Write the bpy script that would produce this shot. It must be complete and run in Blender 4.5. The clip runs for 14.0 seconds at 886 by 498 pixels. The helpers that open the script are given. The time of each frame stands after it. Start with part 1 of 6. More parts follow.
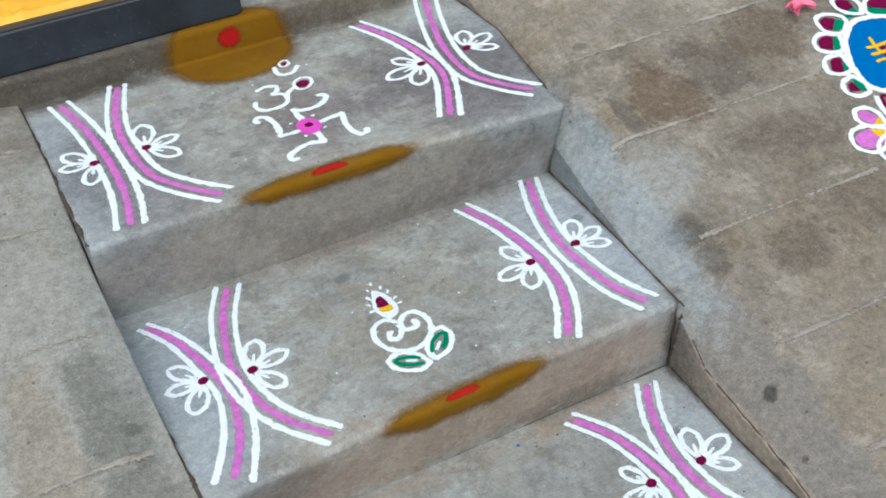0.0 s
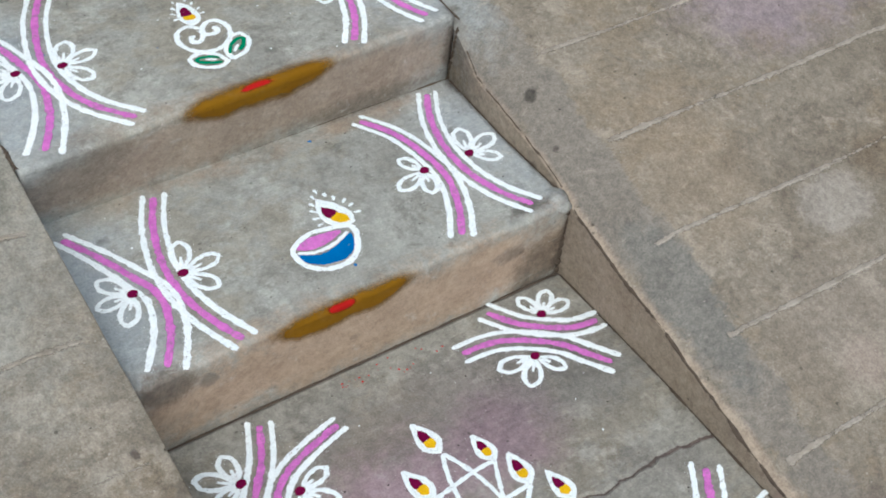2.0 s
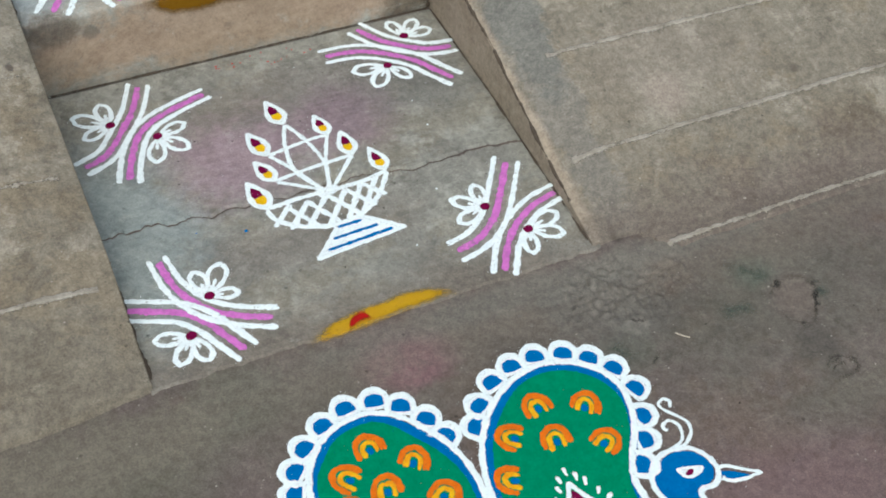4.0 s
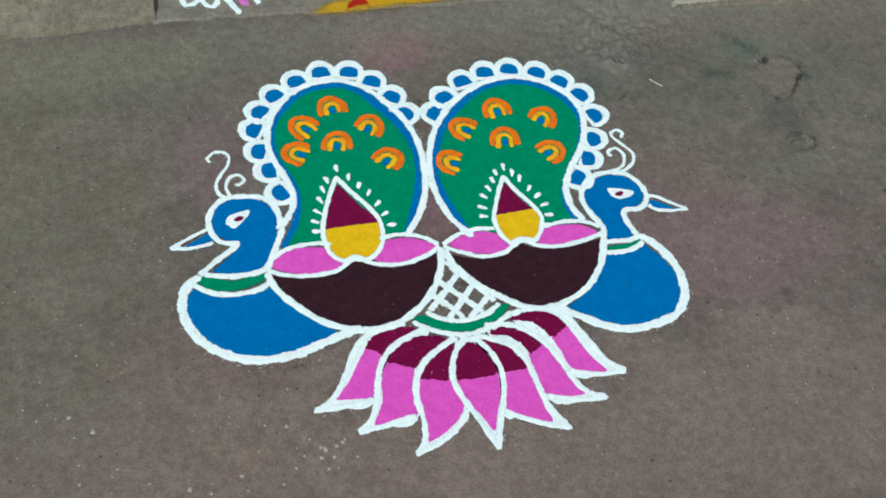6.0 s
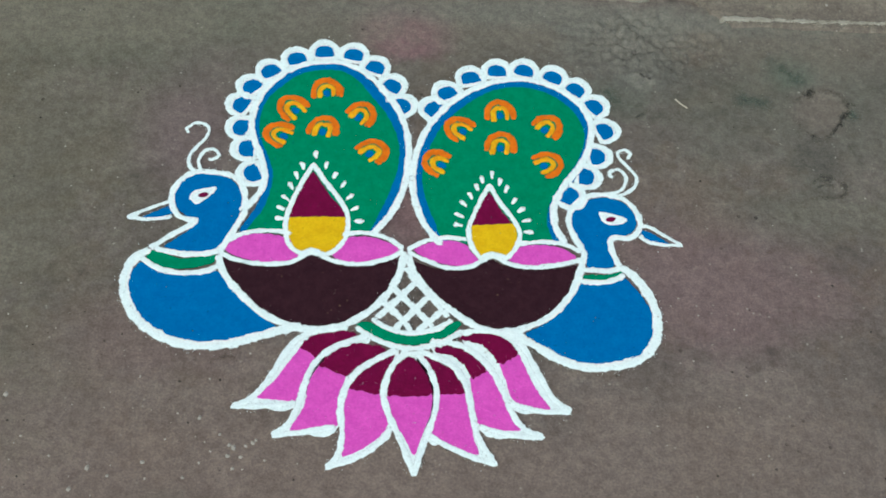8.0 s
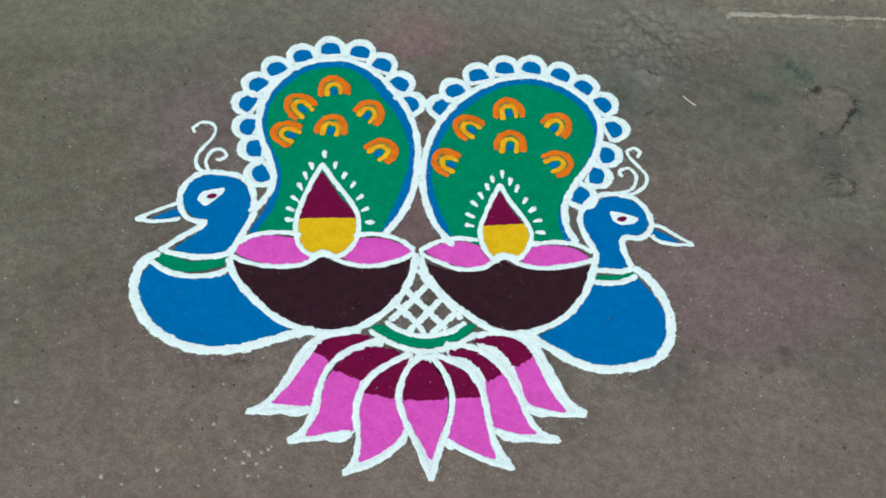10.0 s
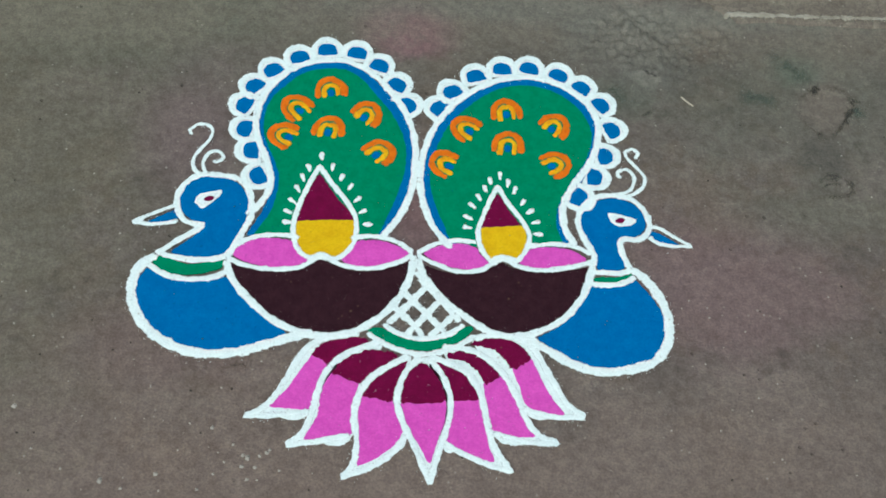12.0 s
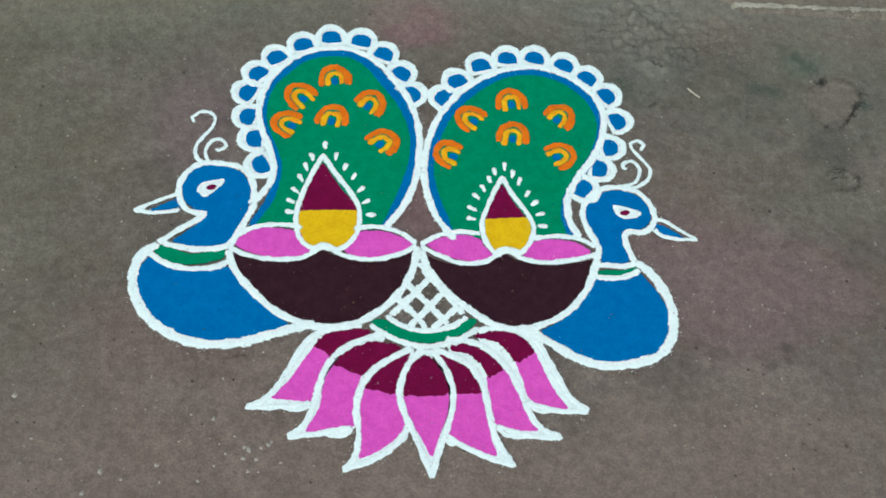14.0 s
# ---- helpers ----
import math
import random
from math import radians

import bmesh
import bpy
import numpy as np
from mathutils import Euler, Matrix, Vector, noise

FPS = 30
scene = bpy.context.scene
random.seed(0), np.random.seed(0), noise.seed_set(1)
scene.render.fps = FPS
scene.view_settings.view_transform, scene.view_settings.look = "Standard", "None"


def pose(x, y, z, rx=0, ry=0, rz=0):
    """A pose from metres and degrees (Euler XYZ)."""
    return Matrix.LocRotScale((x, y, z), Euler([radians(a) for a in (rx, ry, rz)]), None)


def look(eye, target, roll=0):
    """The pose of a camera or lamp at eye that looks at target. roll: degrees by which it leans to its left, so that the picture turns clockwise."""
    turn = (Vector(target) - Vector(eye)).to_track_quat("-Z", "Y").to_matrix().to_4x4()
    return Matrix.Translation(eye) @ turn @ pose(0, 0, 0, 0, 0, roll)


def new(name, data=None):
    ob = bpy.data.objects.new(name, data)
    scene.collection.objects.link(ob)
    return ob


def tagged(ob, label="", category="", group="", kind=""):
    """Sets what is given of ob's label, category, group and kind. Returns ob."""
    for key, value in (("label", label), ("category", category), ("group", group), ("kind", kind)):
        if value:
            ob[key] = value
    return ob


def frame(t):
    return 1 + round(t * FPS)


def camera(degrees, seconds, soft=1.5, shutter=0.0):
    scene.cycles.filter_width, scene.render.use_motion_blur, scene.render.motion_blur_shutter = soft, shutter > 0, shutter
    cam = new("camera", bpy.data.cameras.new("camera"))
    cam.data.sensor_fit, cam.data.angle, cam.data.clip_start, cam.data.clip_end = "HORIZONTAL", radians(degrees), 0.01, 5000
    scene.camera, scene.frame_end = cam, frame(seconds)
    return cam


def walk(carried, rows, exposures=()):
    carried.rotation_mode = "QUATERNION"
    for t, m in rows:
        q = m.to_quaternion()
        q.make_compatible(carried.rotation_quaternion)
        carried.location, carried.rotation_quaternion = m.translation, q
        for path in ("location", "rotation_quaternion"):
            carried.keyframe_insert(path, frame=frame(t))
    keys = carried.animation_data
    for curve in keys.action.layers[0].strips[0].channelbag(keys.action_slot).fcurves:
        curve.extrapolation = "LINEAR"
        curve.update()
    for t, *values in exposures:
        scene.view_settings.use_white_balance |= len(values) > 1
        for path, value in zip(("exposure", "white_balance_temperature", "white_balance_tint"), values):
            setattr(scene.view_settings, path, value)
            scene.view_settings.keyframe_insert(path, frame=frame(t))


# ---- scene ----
cam = camera(40.5, 14.0, soft=1.8)
PATH = [
    (0, (-0.192, -0.853, 1.574), (0.484, 0.624, 0.407), -4.8),
    (0.5, (-0.177, -0.873, 1.537), (0.496, 0.582, 0.341), -3.4),
    (1, (-0.184, -0.91, 1.516), (0.527, 0.446, 0.229), -1.2),
    (1.5, (-0.249, -1.036, 1.519), (0.512, 0.22, 0.162), 2.1),
    (2, (-0.266, -1.182, 1.543), (0.535, 0.02, 0.16), 1.6),
    (2.5, (-0.224, -1.349, 1.496), (0.53, -0.146, 0.087), 2.4),
    (3, (-0.139, -1.528, 1.503), (0.464, -0.318, 0.03), 3.6),
    (3.5, (-0.12, -1.648, 1.504), (0.5, -0.433, 0.042), 2.7),
    (4, (-0.126, -1.828, 1.501), (0.508, -0.641, 0.021), 4.4),
    (4.2, (-0.121, -1.889, 1.489), (0.528, -0.76, -0.029), 5.3),
    (6.3, (0.11, -2.21, 1.426), (0.409, -1.092, -0.205), 9.5),
    (6.5, (0.182, -2.191, 1.423), (0.403, -1.066, -0.215), 8.3),
    (7, (0.319, -2.175, 1.417), (0.362, -1.052, -0.237), 4.0),
    (7.5, (0.344, -2.158, 1.414), (0.429, -1.049, -0.248), 5.6),
    (8, (0.316, -2.132, 1.407), (0.445, -1.046, -0.268), 7.3),
    (8.2, (0.303, -2.12, 1.412), (0.447, -1.048, -0.271), 8.3),
    (10.3, (0.262, -2.086, 1.411), (0.438, -1.041, -0.286), 9.3),
    (10.5, (0.265, -2.078, 1.414), (0.436, -1.056, -0.296), 9.2),
    (11, (0.259, -2.08, 1.414), (0.429, -1.06, -0.297), 9.5),
    (11.5, (0.256, -2.084, 1.414), (0.441, -1.044, -0.285), 10.0),
    (12, (0.259, -2.085, 1.415), (0.441, -1.042, -0.281), 9.6),
    (12.5, (0.26, -2.08, 1.416), (0.451, -1.043, -0.284), 9.8),
    (13, (0.254, -2.069, 1.419), (0.449, -1.05, -0.291), 10.1),
    (13.5, (0.251, -2.071, 1.411), (0.432, -1.051, -0.299), 10.1),
    (14, (0.252, -2.067, 1.412), (0.438, -1.051, -0.3), 10.5),
]
walk(cam, [(t, look(eye, target, roll)) for t, eye, target, roll in PATH],
     [(0.0, 0.04, 5920, 8), (1.5, 0.02, 6100, 9), (3.0, 0.03, 6290, 9), (4.2, -0.02, 6240, 4), (6.3, -0.11, 6090, -4), (14.0, -0.13, 6090, -5)])

# ---- light: bright shade under an open, hazy sky ----
world = bpy.data.worlds.new("sky")
scene.world = world
world.use_nodes = True
sky = world.node_tree.nodes.new("ShaderNodeTexSky")
sky.sky_type, sky.sun_disc = "NISHITA", False
sky.sun_elevation, sky.sun_rotation = radians(51), radians(202)
sky.dust_density = 4.0
world.node_tree.nodes["Background"].inputs["Strength"].default_value = 0.14
world.node_tree.links.new(sky.outputs["Color"], world.node_tree.nodes["Background"].inputs["Color"])
sun = new("sun", bpy.data.lights.new("sun", "SUN"))
sun.data.energy, sun.data.angle, sun.data.color = 2.0, radians(80), (1.0, 0.985, 0.96)
sun.matrix_world = look((-1.5, -3.8, 5.2), (0, 0, 0))
scene.view_settings.exposure = 0.0


# ---- materials ----
class Nodes:
    """A node material under construction."""

    def __init__(self, name, roughness=0.9):
        self.m = bpy.data.materials.new(name)
        self.m.use_nodes = True
        self.t = self.m.node_tree
        self.shader = self.t.nodes["Principled BSDF"]
        self.shader.inputs["Roughness"].default_value = roughness
        self.shader.inputs["Specular IOR Level"].default_value = 0.12 if roughness > 0.8 else 0.5
        self.pos = self.t.nodes.new("ShaderNodeNewGeometry").outputs["Position"]

    def put(self, socket, value):
        if hasattr(value, "is_output"):
            self.t.links.new(value, socket)
        elif isinstance(value, tuple) and len(value) == 3 and socket.type == "RGBA":
            socket.default_value = (*value, 1)
        else:
            socket.default_value = value

    def noise(self, scale, detail=4, rough=0.6, at=None, warp=0.0):
        n = self.t.nodes.new("ShaderNodeTexNoise")
        self.put(n.inputs["Vector"], at or self.pos)
        n.inputs["Scale"].default_value, n.inputs["Detail"].default_value = scale, detail
        n.inputs["Roughness"].default_value, n.inputs["Distortion"].default_value = rough, warp
        return n.outputs["Fac"]

    def cells(self, scale, at=None):
        n = self.t.nodes.new("ShaderNodeTexVoronoi")
        self.put(n.inputs["Vector"], at or self.pos)
        n.inputs["Scale"].default_value = scale
        return n.outputs["Distance"], n.outputs["Color"]

    def ramp(self, value, low, high, a=0.0, b=1.0):
        n = self.t.nodes.new("ShaderNodeMapRange")
        n.interpolation_type = "SMOOTHSTEP"
        for key, v in (("Value", value), ("From Min", low), ("From Max", high), ("To Min", a), ("To Max", b)):
            self.put(n.inputs[key], v)
        return n.outputs["Result"]

    def math(self, op, a, b):
        n = self.t.nodes.new("ShaderNodeMath")
        n.operation = op
        self.put(n.inputs[0], a), self.put(n.inputs[1], b)
        return n.outputs[0]

    def mix(self, fac, a, b, blend="MIX"):
        n = self.t.nodes.new("ShaderNodeMix")
        n.data_type, n.blend_type = "RGBA", blend
        self.put(n.inputs[0], fac), self.put(n.inputs[6], a), self.put(n.inputs[7], b)
        return n.outputs[2]

    def stretched(self, turn, size):
        n = self.t.nodes.new("ShaderNodeMapping")
        self.put(n.inputs["Vector"], self.pos)
        n.inputs["Rotation"].default_value = [radians(a) for a in turn]
        n.inputs["Scale"].default_value = size
        return n.outputs["Vector"]

    def near(self, place, size, edge=0.5, wobble=0.5):
        """1 inside an uneven spot of that size in metres (x, y, z), 0 outside."""
        n = self.t.nodes.new("ShaderNodeVectorMath")
        n.operation = "SUBTRACT"
        self.put(n.inputs[0], self.pos)
        n.inputs[1].default_value = place
        d = self.t.nodes.new("ShaderNodeVectorMath")
        d.operation = "DIVIDE"
        self.put(d.inputs[0], n.outputs[0])
        d.inputs[1].default_value = size
        f = self.t.nodes.new("ShaderNodeVectorMath")
        f.operation = "LENGTH"
        self.put(f.inputs[0], d.outputs[0])
        shaken = self.math("ADD", f.outputs["Value"], self.math("MULTIPLY", self.math("SUBTRACT", self.noise(9, 5, 0.65), 0.5), wobble * 3.2))
        shaken = self.math("ADD", shaken, self.math("MULTIPLY", self.math("SUBTRACT", self.noise(42, 7, 0.8), 0.5), wobble * 2.6))
        return self.ramp(shaken, 1 - edge, 1 + edge, 1, 0)

    def done(self, colour, height=None, depth=0.002, rough=None):
        self.put(self.shader.inputs["Base Color"], colour)
        if rough is not None:
            self.put(self.shader.inputs["Roughness"], rough)
        if height is not None:
            b = self.t.nodes.new("ShaderNodeBump")
            b.inputs["Distance"].default_value = depth
            self.put(b.inputs["Height"], height)
            self.put(self.shader.inputs["Normal"], b.outputs["Normal"])
        return self.m


def concrete(name, pale, mid, dark, spots=(), brushed=None, grit=0.5, mottle=0.6, stained=0.5, patchy=1.0, cloudy=0.3, ticks=0.2):
    """Worn cement: broad blotches, stains, trowel marks, sand grains and pits. spots: (place, size, colour, strength, edge)."""
    n = Nodes(name, 0.88)
    broad = n.ramp(n.noise(3.4, 8, 0.68, warp=0.2), 0.38, 0.62)
    small = n.ramp(n.noise(15, 9, 0.72, warp=0.4), 0.38, 0.66)
    colour = n.mix(broad, dark, mid)
    colour = n.mix(n.math("MULTIPLY", small, mottle), colour, pale)
    # patches with edges of their own: rusty, bleached and damp
    rusty = n.ramp(n.noise(4.2, 10, 0.74, n.stretched((0, 0, 25), (1, 1.25, 1)), 0.12), 0.50, 0.575)
    colour = n.mix(n.math("MULTIPLY", rusty, 0.36 * patchy), colour, (mid[0] * 0.98, mid[1] * 0.86, mid[2] * 0.70))
    bleached = n.ramp(n.noise(6.1, 10, 0.76, n.stretched((40, 0, 70), (1, 1.1, 1)), 0.1), 0.53, 0.60)
    colour = n.mix(n.math("MULTIPLY", bleached, 0.55 * patchy), colour, tuple(1.12 * c for c in pale))
    stain = n.ramp(n.noise(6.5, 10, 0.74, warp=0.15), 0.56, 0.63)
    colour = n.mix(n.math("MULTIPLY", stain, stained), colour, tuple(0.6 * c for c in dark))
    scratch = n.ramp(n.noise(60, 5, 0.75, n.stretched((0, 0, 35), (0.35, 3.0, 1)), 0.6), 0.60, 0.70)
    colour = n.mix(n.math("MULTIPLY", scratch, 0.22), colour, tuple(min(1, 1.5 * c) for c in pale))
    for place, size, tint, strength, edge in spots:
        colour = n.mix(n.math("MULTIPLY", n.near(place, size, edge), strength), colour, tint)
    cloud = n.noise(13, 11, 0.84, warp=0.25)
    colour = n.mix(cloudy, colour, n.mix(n.ramp(cloud, 0.40, 0.60), (0.23, 0.225, 0.225), (0.70, 0.69, 0.665)), "SOFT_LIGHT")
    film = n.ramp(n.noise(24, 9, 0.8, n.stretched((0, 30, 60), (1, 1.6, 1)), 0.3), 0.57, 0.66)
    colour = n.mix(n.math("MULTIPLY", film, 0.30), colour, tuple(1.35 * c for c in pale))
    grain = n.noise(310, 3, 0.7)
    colour = n.mix(0.45 * grit, colour, n.mix(n.ramp(grain, 0.3, 0.7), (0.12, 0.11, 0.10), (0.75, 0.72, 0.66)), "SOFT_LIGHT")
    mottled = n.noise(75, 5, 0.75)
    colour = n.mix(0.62 * grit, colour, n.mix(n.ramp(mottled, 0.32, 0.68), (0.2, 0.19, 0.18), (0.7, 0.68, 0.64)), "SOFT_LIGHT")
    away, tone = n.cells(95)
    bits = n.math("MULTIPLY", n.ramp(away, 0.12, 0.2, 1, 0), n.ramp(n.noise(18, 3), 0.56, 0.66))
    colour = n.mix(n.math("MULTIPLY", bits, 0.5 * grit), colour, (0.5, 0.48, 0.43))
    pits, _ = n.cells(48)
    holes = n.math("MULTIPLY", n.ramp(pits, 0.08, 0.15, 1, 0), n.ramp(n.noise(11, 3), 0.55, 0.66))
    colour = n.mix(n.math("MULTIPLY", holes, 0.7 * grit), colour, tuple(0.35 * c for c in dark))
    tick = n.math("MULTIPLY", n.ramp(n.noise(85, 6, 0.8, n.stretched((0, 0, 15), (0.7, 1.3, 1)), 0.4), 0.645, 0.70), n.ramp(n.noise(7, 4, 0.7), 0.42, 0.58))
    colour = n.mix(n.math("MULTIPLY", tick, ticks), colour, tuple(0.4 * c for c in dark))
    blot, tone = n.cells(6.5, n.stretched((0, 0, 20), (1, 1.3, 1)))
    spill = n.math("MULTIPLY", n.ramp(n.math("ADD", blot, n.math("MULTIPLY", n.noise(40, 5, 0.7), 0.16)), 0.15, 0.20, 1, 0), n.ramp(n.noise(4.5, 2), 0.48, 0.56))
    colour = n.mix(n.math("MULTIPLY", spill, 0.5), colour, tuple(0.45 * c for c in dark))
    height = n.math("ADD", n.math("MULTIPLY", grain, 0.35), n.math("MULTIPLY", n.noise(38, 6, 0.7), 0.9))
    if brushed:
        lines = n.noise(22, 5, 0.6, n.stretched((0, 0, brushed), (0.5, 7, 1)))
        colour = n.mix(0.09, colour, n.mix(n.ramp(lines, 0.35, 0.65), (0.3, 0.29, 0.28), (0.62, 0.61, 0.59)), "SOFT_LIGHT")
        height = n.math("ADD", height, n.math("MULTIPLY", lines, 0.2))
    return n.done(colour, n.math("SUBTRACT", height, holes), 0.0036 * grit + 0.0008)


def thinned(n, m, grains, middle, amount, low, high):
    """Lets a powder or paste run out in grains where its cover attribute falls to nothing."""
    cover = n.t.nodes.new("ShaderNodeAttribute")
    cover.attribute_name = "cover"
    seen = n.math("ADD", cover.outputs["Fac"], n.math("MULTIPLY", n.math("SUBTRACT", grains, middle), amount))
    clear, both = n.t.nodes.new("ShaderNodeBsdfTransparent"), n.t.nodes.new("ShaderNodeMixShader")
    n.put(both.inputs[0], n.ramp(seen, low, high))
    n.put(both.inputs[1], clear.outputs[0]), n.put(both.inputs[2], n.shader.outputs[0])
    n.put(n.t.nodes["Material Output"].inputs["Surface"], both.outputs[0])
    return m


def powder(name, colour, deep, floor=(0.17, 0.165, 0.16), thin=0.33):
    """Coloured powder strewn by hand: grainy, a little clumped, the floor showing through where it lies thin."""
    n = Nodes(name, 0.95)
    grain = n.noise(420, 3, 0.75)
    clump = n.noise(60, 5, 0.7)
    c = n.mix(n.ramp(clump, 0.3, 0.7), deep, colour)
    c = n.mix(n.math("MULTIPLY", n.ramp(grain, 0.3, 0.66, 1, 0), 0.35), c, tuple(0.6 * v for v in deep))
    gaps = n.math("MULTIPLY", n.ramp(n.noise(150, 4, 0.8), thin, thin - 0.09), n.ramp(n.noise(24, 4, 0.7), 0.62, 0.4))
    c = n.mix(n.math("MULTIPLY", gaps, 0.5), c, floor)
    near, _ = n.cells(105)
    specks = n.math("MULTIPLY", n.ramp(near, 0.10, 0.17, 1, 0), n.ramp(n.noise(16, 3), 0.55, 0.64))
    c = n.mix(n.math("MULTIPLY", specks, 0.55), c, (0.20, 0.13, 0.08))
    n.shader.inputs["Specular IOR Level"].default_value = 0.04
    m = n.done(c, n.math("ADD", n.math("MULTIPLY", grain, 0.6), clump), 0.0012)
    return thinned(n, m, n.math("ADD", n.math("MULTIPLY", n.noise(260, 4, 0.8), 0.7), n.math("MULTIPLY", n.noise(90, 3, 0.7), 0.5)), 0.6, 3.5, 0.30, 0.62)


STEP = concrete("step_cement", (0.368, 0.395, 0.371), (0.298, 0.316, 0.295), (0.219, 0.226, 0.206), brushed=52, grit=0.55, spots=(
    ((-0.02, 0.22, 0.2), (0.10, 0.22, 0.1), (0.352, 0.43, 0.483), 0.55, 0.7),
    ((0.0, 0.60, 0.34), (0.10, 0.24, 0.1), (0.352, 0.43, 0.483), 0.55, 0.7),
    ((-0.02, 1.02, 0.52), (0.12, 0.26, 0.1), (0.37, 0.45, 0.504), 0.55, 0.7),
    ((0.78, 0.24, 0.2), (0.10, 0.20, 0.1), (0.37, 0.44, 0.493), 0.5, 0.7),
    ((0.78, 0.62, 0.34), (0.13, 0.24, 0.1), (0.37, 0.44, 0.493), 0.55, 0.7),
    ((0.80, 1.0, 0.52), (0.16, 0.26, 0.1), (0.334, 0.41, 0.452), 0.5, 0.7),
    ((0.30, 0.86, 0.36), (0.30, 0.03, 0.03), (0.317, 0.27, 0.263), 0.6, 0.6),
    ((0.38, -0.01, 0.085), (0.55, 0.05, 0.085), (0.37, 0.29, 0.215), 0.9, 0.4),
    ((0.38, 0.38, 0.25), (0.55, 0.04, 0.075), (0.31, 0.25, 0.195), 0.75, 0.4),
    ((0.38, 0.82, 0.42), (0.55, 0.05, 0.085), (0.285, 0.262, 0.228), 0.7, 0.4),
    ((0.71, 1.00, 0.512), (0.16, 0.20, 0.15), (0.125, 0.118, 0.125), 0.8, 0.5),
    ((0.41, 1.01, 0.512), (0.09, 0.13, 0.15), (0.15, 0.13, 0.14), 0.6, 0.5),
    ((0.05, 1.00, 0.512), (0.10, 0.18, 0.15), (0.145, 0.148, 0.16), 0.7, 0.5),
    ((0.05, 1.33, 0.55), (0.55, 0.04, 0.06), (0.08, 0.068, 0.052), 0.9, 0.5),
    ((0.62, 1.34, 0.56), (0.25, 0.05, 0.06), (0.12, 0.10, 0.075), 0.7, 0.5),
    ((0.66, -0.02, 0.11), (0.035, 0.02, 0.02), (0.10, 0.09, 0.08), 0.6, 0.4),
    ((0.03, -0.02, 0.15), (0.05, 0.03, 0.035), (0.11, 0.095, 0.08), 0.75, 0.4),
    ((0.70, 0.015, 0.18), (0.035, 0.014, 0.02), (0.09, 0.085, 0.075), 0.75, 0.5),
    # darker spots in the riser corners and along the riser feet
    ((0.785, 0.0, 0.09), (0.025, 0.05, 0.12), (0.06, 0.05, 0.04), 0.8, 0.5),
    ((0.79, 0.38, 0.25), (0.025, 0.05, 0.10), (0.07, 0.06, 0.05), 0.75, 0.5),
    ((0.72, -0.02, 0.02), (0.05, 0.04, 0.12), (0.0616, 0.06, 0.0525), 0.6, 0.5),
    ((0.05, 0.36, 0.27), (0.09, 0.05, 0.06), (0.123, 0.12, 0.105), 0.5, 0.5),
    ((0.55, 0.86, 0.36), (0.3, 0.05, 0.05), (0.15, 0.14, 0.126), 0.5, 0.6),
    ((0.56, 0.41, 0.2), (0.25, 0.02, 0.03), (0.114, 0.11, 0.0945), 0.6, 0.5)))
SLAB = concrete("landing_cement", (0.323, 0.331, 0.298), (0.257, 0.263, 0.238), (0.19, 0.189, 0.173), brushed=30, grit=0.6, mottle=0.5, spots=(
    ((0.42, -0.17, 0), (0.28, 0.09, 0.1), (0.175, 0.158, 0.145), 0.55, 0.6),
    ((0.30, -0.52, 0), (0.22, 0.05, 0.1), (0.18, 0.165, 0.15), 0.45, 0.6),
    ((0.40, -0.745, 0), (0.6, 0.085, 0.1), (0.170, 0.153, 0.132), 0.9, 0.6),
    ((0.27, -0.29, 0), (0.13, 0.10, 0.1), (0.32, 0.24, 0.282), 0.75, 0.6),
    ((0.48, -0.25, 0), (0.10, 0.08, 0.1), (0.235, 0.172, 0.21), 0.7, 0.6),
    ((0.05, -0.40, 0), (0.10, 0.20, 0.1), (0.264, 0.32, 0.326), 0.7, 0.5),
    ((0.66, -0.20, 0), (0.12, 0.10, 0.1), (0.141, 0.145, 0.137), 0.5, 0.6)))
